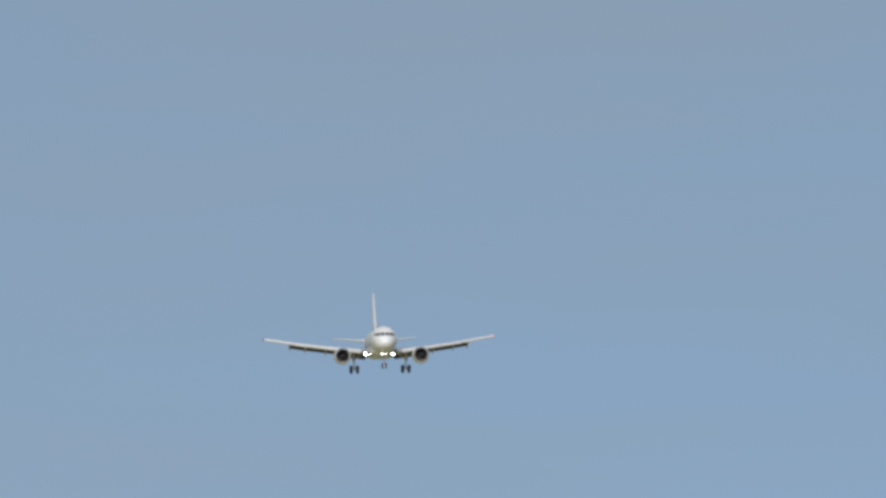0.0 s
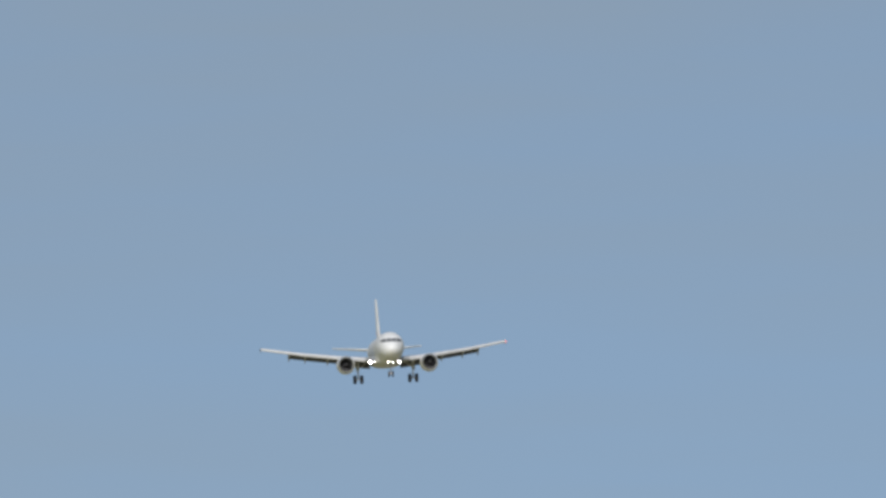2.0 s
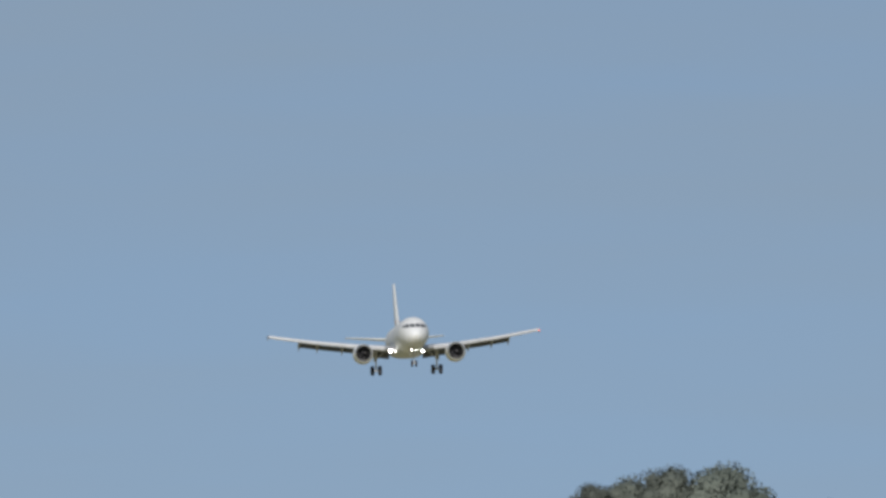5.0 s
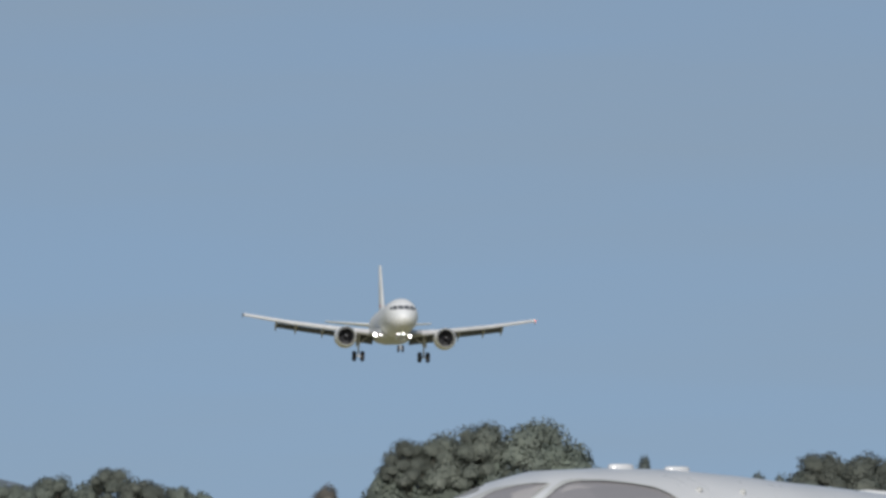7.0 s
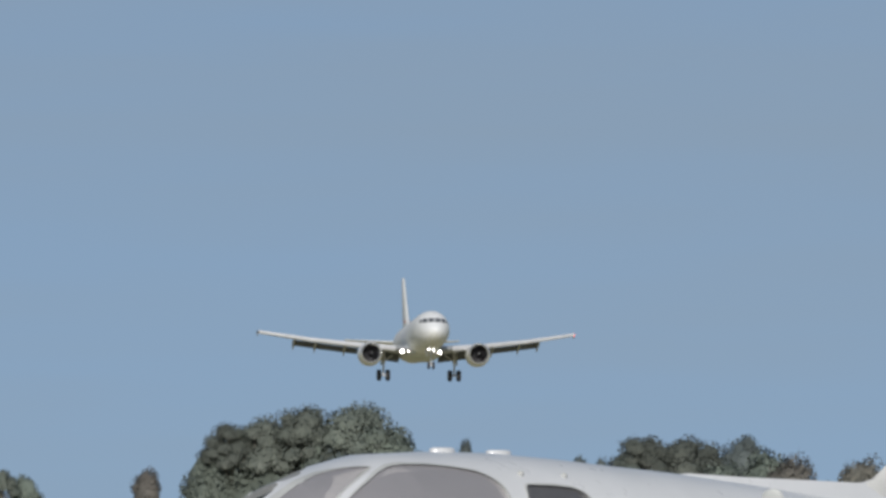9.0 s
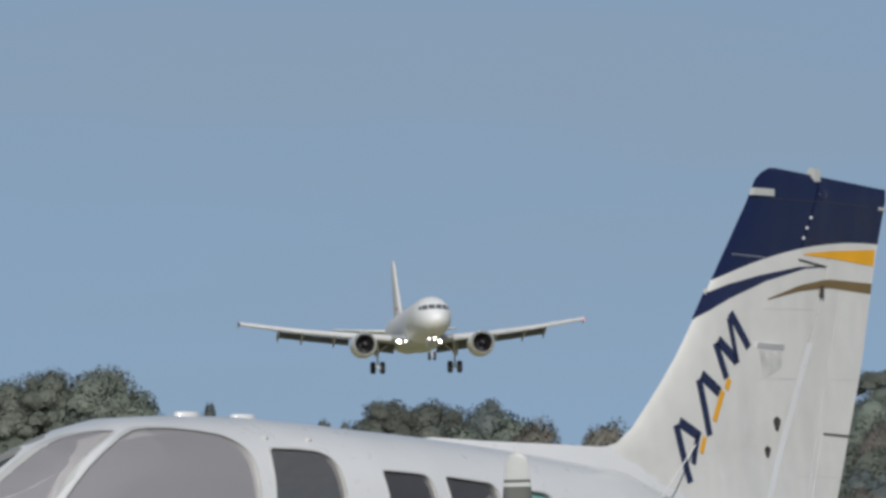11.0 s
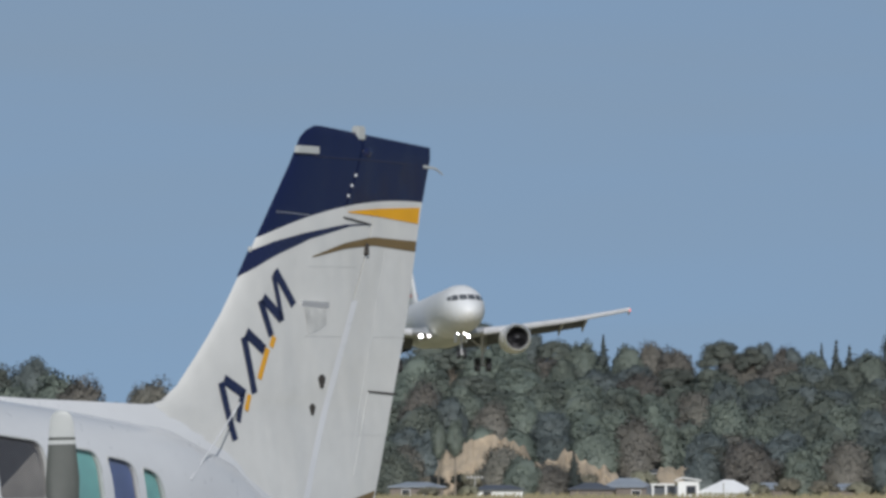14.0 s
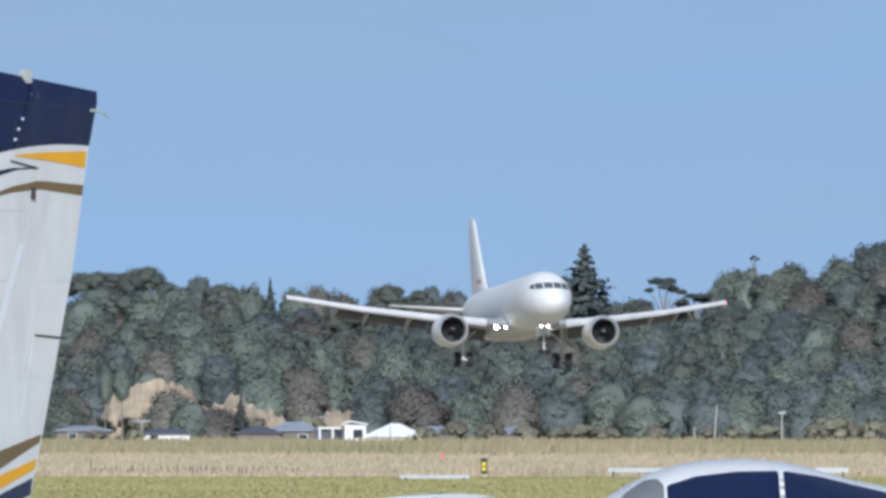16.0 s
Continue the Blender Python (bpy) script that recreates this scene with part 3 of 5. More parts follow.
TWIN_YAW = 52.0
def build_twin():
    """Piston twin, 11 m long, 3.95 m high; x forward, y to its left, z from the ground; x = 0 near the rudder's trailing edge."""
    az = radians((120 - 784) / 423.65)
    twin = thing("twin_engine_airplane", pose(87 * math.sin(az), 87 * math.cos(az), 0, 0, 0, 180 + TWIN_YAW),
                 "parked white piston twin airplane with navy, yellow and bronze striped fin", "airplane")
    st = [(10.9, .05, 1.34, 1.44), (10.6, .28, 1.0, 1.4), (10.0, .42, .94, 1.45), (9.3, .52, .9, 1.5), (8.7, .575, .88, 1.6), (8.3, .6, .87, 1.77),
          (7.94, .615, .86, 2.01), (7.65, .625, .86, 2.17), (7.3, .64, .86, 2.275), (7.0, .645, .86, 2.335), (6.49, .645, .86, 2.354), (5.97, .645, .86, 2.35), (5.4, .64, .87, 2.318),
          (4.91, .62, .88, 2.28), (4.4, .59, .9, 2.245), (4.0, .55, .92, 2.21), (3.5, .5, .96, 2.165), (3.0, .45, 1.0, 2.11), (2.4, .38, 1.06, 2.04), (1.8, .28, 1.02, 1.84), (1.2, .19, .98, 1.42), (.7, .12, .98, 1.2), (.3, .05, 1.0, 1.12)]
    E = 2.35
    fine = []
    for a, b in zip(st, st[1:]):
        fine += [tuple(a[i] + (b[i] - a[i]) * j / 2 for i in range(4)) for j in range(2)]
    bm = bmesh.new()
    loft(bm, [superring(x, w, zb, zt, 48, E) for x, w, zb, zt in fine + [st[-1]]])
    hull = part("fuselage", bm, M_WHITE, twin)
    side = fuselage_side(st, E)
    WIN = [("windscreen", [(8.6, 1.641), (8.35, 1.747), (8.1, 1.902), (7.94, 2.008), (7.8, 2.086), (7.65, 2.167), (7.5, 2.213), (7.38, 2.244), (7.295, 2.258), (7.2, 2.258), (7.322, 2.216), (7.6, 2.094), (7.736, 2.01), (7.852, 1.926), (8.035, 1.783), (8.16, 1.64)], M_GLASS),
           ("pilot_window", [(7.113, 2.261), (7.012, 2.275), (6.806, 2.276), (6.6, 2.26), (6.441, 2.237), (6.351, 2.197), (6.297, 2.139), (6.292, 2.055), (6.313, 1.93), (6.337, 1.645), (8.1, 1.645), (7.985, 1.783), (7.788, 1.933), (7.644, 2.034), (7.47, 2.121), (7.257, 2.216)], M_GLASS),
           ("cabin_window", [(6.094, 2.159), (5.817, 2.153), (5.659, 2.14), (5.58, 2.11), (5.537, 2.049), (5.539, 1.937), (5.536, 1.645), (6.199, 1.645), (6.186, 1.834), (6.162, 1.952), (6.133, 2.071)], M_GLASS_MID),
           ("cabin_window", [(5.135, 2.03), (4.839, 2.014), (4.721, 2.004), (4.684, 1.967), (4.672, 1.888), (4.667, 1.611), (5.133, 1.611), (5.135, 1.911)], M_GLASS_DARK),
           ("cabin_window", [(4.535, 1.995), (4.236, 1.968), (4.082, 1.955), (4.034, 1.917), (4.026, 1.845), (4.028, 1.601), (4.529, 1.601), (4.533, 1.885)], M_GLASS_DARK),
           ("cabin_window", [(3.774, 1.918), (3.527, 1.894), (3.481, 1.867), (3.463, 1.811), (3.433, 1.516), (3.738, 1.516)], M_GLASS_CLEAR),
           ("cabin_window", [(3.369, 1.86), (3.19, 1.836), (3.127, 1.812), (3.1, 1.77), (3.054, 1.515), (3.325, 1.515)], M_GLASS_CLEAR),
           ("cabin_window", [(3.012, 1.794), (2.908, 1.77), (2.85, 1.736), (2.824, 1.683), (2.77, 1.515), (2.985, 1.515)], M_GLASS_CLEAR)]
    polys = [rounded(p, .035) for i, (n, p, m) in enumerate(WIN)]
    # hollow cabin inside the shell, then the openings into it
    bm = bmesh.new()
    inner = [q for q in fine if 3.9 <= q[0] <= 8.6]
    loft(bm, [superring(x, w - .05, zb + .12, zt - .055, 40, E) for x, w, zb, zt in inner])
    cuts = [bm]
    cuts += [prism(p, .28 if i else .04, 1.2) for i, p in enumerate(polys[:5])]
    cuts += [prism(p, d, 1.2) for p, d in zip(polys[5:], (.3, .26, .22))]
    # the openings on the far side are lower
    low = [[(x, min(z, 1.93)) for x, z in p] for p in polys]
    cuts += [prism(p, -1.2, -.28 if i else -.04) for i, p in enumerate([polys[0]] + low[1:5])]
    for bm in cuts:
        cut_windows(hull, [bm], M_CABIN)
    hull.data.shade_smooth()
    hull.data.set_sharp_from_angle(angle=radians(30))
    for (name, p, m), poly in zip(WIN, polys):
        w = part(name, pane(poly, side, .02), m, twin, "tinted window pane")
        w.visible_shadow = False
        part("window_seal", window_frame(poly, side, .012, .003), M_SEAL, w)
    for k in range(5):
        w = part(WIN[k][0], pane(low[k] if k else polys[0], side, .02, -1), M_GLASS_CLEAR, twin, "tinted window pane on the far side")
        w.visible_shadow = False
        if k in (3, 4):
            part("sunshade", pane(low[k], side, .05, -1), M_TEAL, w, "blue-green window shade")
    # sunshades behind the rear panes
    for k, m in ((5, M_TEAL), (6, M_NAVYSHADE), (7, M_TEAL)):
        part("sunshade", pane(polys[k], side, .034), m, twin, "blue-green window shade")
    # seats that show through the panes
    for x in (6.9, 5.95, 4.9):
        for s in (1, -1):
            bm = bmesh.new()
            loft(bm, [[(x + dx - .06, s * y0, z), (x + dx + .06, s * y0, z), (x + dx + .06, s * y1, z), (x + dx - .06, s * y1, z)] for z, dx, y0, y1 in ((1.02, 0, .08, .42), (1.6, -.05, .07, .43), (1.72, -.07, .14, .36), (1.84, -.09, .16, .33))])
            part("seat_back", bm, M_SEAT, twin, "grey seat back")
    # roof domes and fasteners
    for x in (6.302, 5.8):
        bm = bmesh.new()
        z0 = float(np.interp(x, [s[0] for s in st][::-1], [s[3] for s in st][::-1]))
        loft(bm, [[(x + .1 * r * math.cos(a), .055 * r * math.sin(a), z0 + z) for a in [2 * math.pi * k / 16 for k in range(16)]] for r, z in ((1.0, -.02), (1.0, .014), (.9, .024), (.6, .028))])
        part("roof_antenna", bm, M_WHITE, twin, "low white roof antenna")
    for x, z in ((6.066, 2.22), (5.668, 2.209)):
        bm = bmesh.new()
        bmesh.ops.create_uvsphere(bm, u_segments=10, v_segments=6, radius=.022, matrix=Matrix.Translation((x, side(x, z), z)))
        part("fastener", bm, M_SEAL, twin)
    # fin and rudder
    LE = [(1.2, 2.62), (1.9, 2.56), (2.12, 2.52), (2.179, 2.49), (2.208, 2.345), (2.304, 2.19), (2.481, 2.015), (2.693, 1.815), (2.985, 1.60), (3.228, 1.432), (3.765, 1.06), (3.892, .95), (3.949, .803)]
    TE = [(1.246, .377), (1.611, .261), (2.137, .111), (2.712, -.052), (3.215, -.152), (3.431, -.198), (3.83, -.309)]
    HI = [(1.257, 1.209), (1.924, .918), (2.541, .654), (3.2, .36), (3.415, .30), (3.43, .60), (3.457, .596), (3.681, .475), (3.914, .406)]
    cut = lambda tab, z: float(np.interp(z, [q[0] for q in tab], [q[1] for q in tab]))
    thick = lambda z: max(.06, .15 - .03 * (z - 1.2)) + .3 * max(0, 2.2 - z) ** 1.5

    def fin_y(x, z):
        le, te = cut(LE, z), cut(TE, z)
        f = min(1, max(0, (le - x) / (le - te)))
        return float(np.interp(f, [p[0] for p in FOIL], [p[1] for p in FOIL])) * thick(z) / 2

    zs = [1.25, 1.5, 1.75, 1.95, 2.08, 2.15, 2.179, 2.21, 2.26, 2.304, 2.39, 2.481, 2.6, 2.75, 2.9, 3.05, 3.2, 3.3, 3.414, 3.431, 3.55, 3.65, 3.72]
    for name, which in (("fin", 0), ("rudder", 1)):
        bm = bmesh.new()
        rings = []
        for z in zs:
            le, te, hx = cut(LE, z), cut(TE, z), cut(HI, z)
            c = le - te
            f = (le - hx) / c
            rings.append(foil_ring((le, 0, z), c, thick(z), True, lo=0 if which == 0 else f + .012 / c, hi=f if which == 0 else 1))
        for dz, le, shrink in ((.075, 1.0, .95), (.03, .94, .7), (.0, .86, .15)):
            ring, te, hx = [], -.29, .42
            c = le - te
            f = (le - hx) / c
            for p in foil_ring((le, 0, 0), c, thick(3.8) * shrink, True, lo=0 if which == 0 else f + .012 / c, hi=f if which == 0 else 1):
                ring.append((p[0], p[1], 3.949 - (.803 - min(p[0], .803)) * .109 - dz))
            rings.append(ring)
        loft(bm, rings)
        ob = part(name, bm, M_FIN, twin, "white fin with navy tip" if which == 0 else "white rudder with navy tip")
        if which == 0:
            fin_ob = ob
        else:
            rud = ob
    # dorsal fairing along the spine, flared into the fin's foot
    bm = bmesh.new()
    rings = []
    for x, w, z0, z in ((4.2, .05, 2.15, 2.226), (4.08, .12, 2.08, 2.236), (3.6, .22, 1.95, 2.216), (3.0, .3, 1.85, 2.2), (2.5, .32, 1.7, 2.185), (2.1, .3, 1.6, 2.2), (1.7, .25, 1.5, 2.2), (1.3, .19, 1.4, 2.0), (.9, .12, 1.3, 1.7)):
        h = z - z0
        half = [(w, z0), (w * .72, z0 + .16 * h), (w * .45, z0 + .38 * h), (w * .27, z0 + .62 * h), (w * .15, z0 + .85 * h), (w * .07, z)]
        rings.append([(x, y, q) for y, q in half] + [(x, -y, q) for y, q in half[::-1]])
    loft(bm, rings)
    part("dorsal_fairing", bm, M_WHITE, twin)

    def strip(name, up, lo, m, parent, label, n=16, lift=.004):
        bm = bmesh.new()
        cols = []
        for k in range(n + 1):
            t = k / n
            def at(poly):
                u = [i / (len(poly) - 1) for i in range(len(poly))]
                return [float(np.interp(t, u, [p[i] for p in poly])) for i in (0, 1)]
            a, b = at(up), at(lo)
            cols.append([bm.verts.new((a[0] + (b[0] - a[0]) * q, fin_y(a[0] + (b[0] - a[0]) * q, a[1] + (b[1] - a[1]) * q) + lift, a[1] + (b[1] - a[1]) * q)) for q in (0, .33, .67, 1)])
        for a, b in zip(cols, cols[1:]):
            for i in range(3):
                bm.faces.new((a[i], b[i], b[i + 1], a[i + 1]))
        return part(name, bm, m, parent, label)

    strip("stripe", [(1.51, 3.148), (1.295, 3.212), (1.01, 3.269), (.608, 3.329), (.319, 3.337)], [(1.62, 2.985), (1.295, 3.123), (.95, 3.235), (.55, 3.319), (.319, 3.333)], M_NAVY, fin_ob, "navy swoosh stripe")
    strip("stripe", [(.579, 3.411), (.261, 3.434), (-.18, 3.448)], [(.562, 3.404), (.261, 3.384), (-.165, 3.344)], M_YELLOW, rud, "yellow stripe")
    strip("stripe", [(.941, 3.121), (.608, 3.211), (.319, 3.254), (-.15, 3.232)], [(.918, 3.119), (.608, 3.175), (.319, 3.201), (-.138, 3.167)], M_BRONZE, rud, "bronze swoosh stripe")
    strip("stripe", [(.9, 1.50), (.745, 1.545), (.27, 1.65)], [(.9, 1.39), (.745, 1.433), (.29, 1.6)], M_BRONZE, rud, "bronze stripe")
    strip("stripe", [(.9, 1.35), (.745, 1.392), (.32, 1.495)], [(.9, 1.26), (.745, 1.308), (.34, 1.43)], M_YELLOW, rud, "yellow stripe")
    strip("stripe", [(.9, 1.23), (.745, 1.273), (.36, 1.375)], [(.9, 1.14), (.745, 1.18), (.38, 1.27)], M_NAVY, rud, "navy stripe")
    # slanted emblem of navy chevrons with yellow bars
    for a, b, w, m in (((1.915, 2.325), (1.809, 1.965), .075, M_NAVY), ((1.885, 2.345), (1.69, 2.25), .085, M_NAVY), ((1.712, 2.26), (1.765, 2.08), .06, M_NAVY), ((1.646, 2.25), (1.68, 2.15), .05, M_YELLOW),
                       ((1.69, 2.61), (1.598, 2.26), .075, M_NAVY), ((1.665, 2.64), (1.498, 2.53), .09, M_NAVY), ((1.465, 2.54), (1.55, 2.35), .055, M_YELLOW), ((1.4, 2.615), (1.432, 2.55), .055, M_YELLOW),
                       ((1.525, 2.84), (1.429, 2.62), .07, M_NAVY), ((1.5, 2.86), (1.325, 2.725), .085, M_NAVY), ((1.322, 2.715), (1.395, 3.0), .055, M_NAVY), ((1.38, 3.03), (1.208, 2.815), .075, M_NAVY)):
        a, b = Vector(a) - Vector((.085, 0)), Vector(b) - Vector((.085, 0))
        d = (b - a).normalized()
        nrm = Vector((-d.y, d.x)) * w * .38
        strip("emblem_bar", [tuple(a + nrm), tuple(b + nrm)], [tuple(a - nrm), tuple(b - nrm)], m, fin_ob, "navy emblem bar" if m == M_NAVY else "yellow emblem bar", 4, .005)
    # pale cable line and small fittings on the fin
    bm = bmesh.new()
    tube(bm, [(1.66, fin_y(1.66, 2.2) + .01, 2.2), (2.5, side(2.5, 1.72) + .006, 1.72)], .005, 6)
    part("antenna_wire", bm, M_WHITE, fin_ob, "white antenna lead")
    bm = bmesh.new()
    loft(bm, [[(1.06 - .08 * q, fin_y(1.0, 2.84 - .17 * q) - .02, 2.845 - .18 * q), (.79 - .02 * q, fin_y(.8, 2.84 - .17 * q) - .02, 2.835 - .18 * q),
               (.79 - .02 * q, fin_y(.8, 2.84 - .17 * q) + h, 2.835 - .18 * q), (1.06 - .08 * q, fin_y(1.0, 2.84 - .17 * q) + h, 2.845 - .18 * q)] for q, h in ((0, .03), (.2, .002))])
    part("air_scoop", bm, M_WHITE, fin_ob, "white faired air scoop")
    # the scoop's soft shadow, painted on the fin as a greyer strip
    strip("soot_stain", [(1.02, 2.80), (.9, 2.80), (.8, 2.79)], [(.97, 2.63), (.87, 2.66), (.79, 2.70)], M_SCOOP_SHADE, fin_ob, "grey grime trailing from the scoop", 8, .003)
    for x, z, r in ((.833, 2.338, .03), (.925, 2.16, .025)):
        bm = bmesh.new()
        loft(bm, [[(x + r * k * math.cos(a) * (1 + .3 * math.sin(3 * a)), fin_y(x, z) + y, z + 1.5 * r * k * math.sin(a)) for a in [2 * math.pi * i / 12 for i in range(12)]] for k, y in ((1, -.01), (1, .006), (.5, .006))])
        part("hinge_port", bm, M_GRIME, fin_ob, "dark grimy hinge opening")
    for x, z in ((.49, 3.64), (.53, 3.575), (.565, 3.51)):
        bm = bmesh.new()
        bmesh.ops.create_uvsphere(bm, u_segments=8, v_segments=6, radius=.011, matrix=Matrix.Translation((x, fin_y(x, z), z)))
        part("static_stud", bm, M_WHITE, rud, "white stud")
    # static wicks, hinge bracket, tab line, tip light, beacon
    bm = bmesh.new()
    tube(bm, [(.62, fin_y(.62, 3.37) + .008, 3.375), (.36, fin_y(.36, 3.34) + .012, 3.335)], .005, 6)
    part("hinge_arm", bm, M_GRIME, rud, "dark hinge arm")
    bm = bmesh.new()
    tube(bm, [(.38, fin_y(.38, 3.24) + .008, 3.21), (.39, fin_y(.39, 3.15) + .012, 3.14)], [.014, .018], 6)
    part("hinge_bracket", bm, M_GRIME, rud, "dark hinge bracket")
    bm = bmesh.new()
    tube(bm, [(.346, fin_y(.346, 2.277) + .004, 2.277), (.06, fin_y(.06, 2.26) + .006, 2.262)], .006, 6)
    part("trim_tab_gap", bm, M_GRIME, rud, "fine trim tab seam")
    bm = bmesh.new()
    tube(bm, [(.346, fin_y(.346, 2.277), 2.277), (.42, fin_y(.42, 2.0), 2.0), (.5, fin_y(.5, 1.75), 1.75)], .003, 6)
    part("panel_seam", bm, M_SEAL, rud, "fine grey panel seam")
    hz = [(2.85, .52), (2.541, .654), (2.2, .80), (1.924, .918), (1.6, 1.06)]
    strip("hinge_cover", [(x + .01, z) for z, x in hz], [(x - .055, z) for z, x in hz], M_WHITE, rud, "white hinge cover strip", 16, .003)
    for x0, z0, x1, z1 in ((1.2, 2.9, 1.42, 2.35), (1.02, 2.62, .62, 2.62), (.30, 2.62, -.02, 2.62), (.62, 2.0, .2, 2.0), (.98, 3.06, .48, 3.06), (.18, 3.16, .5, 1.9)):
        bm = bmesh.new()
        tube(bm, [(x0 + (x1 - x0) * k / 6, fin_y(x0 + (x1 - x0) * k / 6, z0 + (z1 - z0) * k / 6) - .0005, z0 + (z1 - z0) * k / 6) for k in range(7)], .0022, 5)
        part("panel_seam", bm, M_SEAL, rud, "fine grey panel seam")
    bm = bmesh.new()
    loft(bm, [[(1.06, y, 3.775), (.86, y, 3.77), (.86, y, 3.815), (1.05, y, 3.82)] for y in (fin_y(1.0, 3.7) * .2, .045)])
    part("leading_edge_light", bm, M_PROPTIP, fin_ob, "white fin light")
    for k in range(9):
        bm = bmesh.new()
        x, z = 1.24 - .034 * k, 3.40 - .002 * k
        box(bm, (x - .007, fin_y(x, z) - .01, z - .003), (x + .007, fin_y(x, z) + .003, z + .003))
        part("small_marking", bm, M_PROPTIP, fin_ob, "tiny white marking bar", smooth=False)
    bm = bmesh.new()
    bmesh.ops.create_uvsphere(bm, u_segments=10, v_segments=6, radius=.045, matrix=Matrix.Translation((.37, fin_y(.37, 3.7), 3.79)) @ Matrix.Diagonal((1, .4, .8, 1)))
    part("balance_weight", bm, M_NAVY, rud, "dark blue balance weight bulge")
    bm = bmesh.new()
    tube(bm, [(x, fin_y(x, 3.73 + .03 * x) + .001, 3.73 + .03 * x) for x in (.9, .7, .5, .3, .1, -.1)], .006, 6)
    part("tip_seam", bm, M_NAVY, rud, "glossy dark blue tip seam")
    bm = bmesh.new()
    box(bm, (.38, -.03, 3.86), (.46, .03, 3.955))
    bmesh.ops.bevel(bm, geom=bm.edges[:], offset=.01, segments=2, affect="EDGES")
    part("beacon_base", bm, M_PROPTIP, rud, "white beacon base")
    bm = bmesh.new()
    bmesh.ops.create_uvsphere(bm, u_segments=10, v_segments=6, radius=.013, matrix=Matrix.Translation((1.49, .005, 3.16)) @ Matrix.Diagonal((1.4, 1, 1.6, 1)))
    part("fin_lamp", bm, M_PROPTIP, fin_ob, "small white lamp on leading edge")
    bm = bmesh.new()
    tube(bm, [(-.22, .0, 3.71), (-.34, .0, 3.70), (-.42, 0, 3.66)], [.012, .008, .004], 6)
    part("static_wick", bm, M_PROPTIP, rud, "white static wick")
    # tailplane, wings, nacelles, propellers, gear
    for s in (1, -1):
        bm = bmesh.new()
        loft(bm, [foil_ring((x, s * y, z), c, t) for x, y, z, c, t in ((1.6, .12, .86, 1.3, .13), (.15, 2.75, 1.235, .85, .08), (-.02, 2.95, 1.262, .6, .04))])
        part("tailplane", bm, M_WHITE, twin, "white tailplane")
        bm = bmesh.new()
        loft(bm, [foil_ring((x, s * y, z), c, t) for x, y, z, c, t in ((6.5, .4, .94, 2.6, .34), (5.9, 2.1, .98, 2.1, .28), (5.1, 6.0, 1.05, 1.2, .14), (4.95, 6.2, 1.06, .8, .05))])
        part("wing", bm, M_WHITE, twin, "white low wing")
        bm = bmesh.new()
        loft(bm, [[(p[0], p[1] + s * 2.1, p[2]) for p in superring(x, w, zb, zt, 24, 2.6)] for x, w, zb, zt in ((5.52, .16, .96, 1.26), (5.36, .34, .82, 1.36), (4.9, .4, .78, 1.42), (4.2, .36, .85, 1.36), (3.2, .2, .98, 1.24), (2.7, .05, 1.08, 1.14))])
        nac = part("engine_nacelle", bm, M_WHITE, twin, "white engine nacelle")
        bm = bmesh.new()
        revolve_x(bm, [(5.94, .01), (5.86, .09), (5.72, .15), (5.52, .17)], s * 2.1, 1.11, 20, caps=True)
        part("spinner", bm, M_HUB, nac)
        for k in range(3):
            a = 2 * math.pi * k / 3 + radians(1.5)
            m = Matrix.Translation((5.67, s * 2.1, 1.125)) @ Matrix.Rotation(a, 4, "X")
            def section(r, ch, th, tw):
                q = Matrix.Rotation(radians(tw), 4, "Z")
                return [m @ (q @ Vector((ch * math.sin(t) * th, ch / 2 * math.cos(t), 0)) + Vector((0, 0, r))) for t in [2 * math.pi * i / 14 for i in range(14)]]
            bm = bmesh.new()
            loft(bm, [section(*q) for q in ((.14, .12, .3, 60), (.3, .19, .12, 50), (.6, .2, .07, 40), (.8, .165, .06, 36))])
            blade = part("propeller_blade", bm, M_PROP, nac, "dark grey propeller blade")
            bm = bmesh.new()
            loft(bm, [section(*q) for q in ((.8005, .166, .063, 36), (.824, .161, .063, 36))])
            part("blade_band", bm, M_PROPTIP, blade)
            bm = bmesh.new()
            loft(bm, [section(*q) for q in ((.8245, .161, .062, 36), (.842, .158, .062, 36))])
            part("blade_band", bm, M_PROP, blade)
            bm = bmesh.new()
            loft(bm, [section(*q) for q in ((.8425, .158, .063, 36), (.93, .142, .06, 34), (.97, .12, .06, 34), (.993, .08, .06, 34), (1.0, .03, .06, 34))])
            part("blade_tip", bm, M_PROPTIP, blade, "white-painted blade tip")
        bm = bmesh.new()
        tube(bm, [(4.6, s * 2.1, .95), (4.55, s * 2.1, .3)], [.07, .05], 10)
        leg = part("gear_leg", bm, M_STRUT, twin)
        wheel_parts(leg, 4.55, s * 2.1 + s * .12, .3, .3, .18)
    bm = bmesh.new()
    tube(bm, [(9.4, 0, 1.0), (9.5, 0, .24)], [.06, .045], 10)
    leg = part("nose_gear_leg", bm, M_STRUT, twin)
    wheel_parts(leg, 9.5, .1, .24, .24, .14)
    return twin


build_twin()


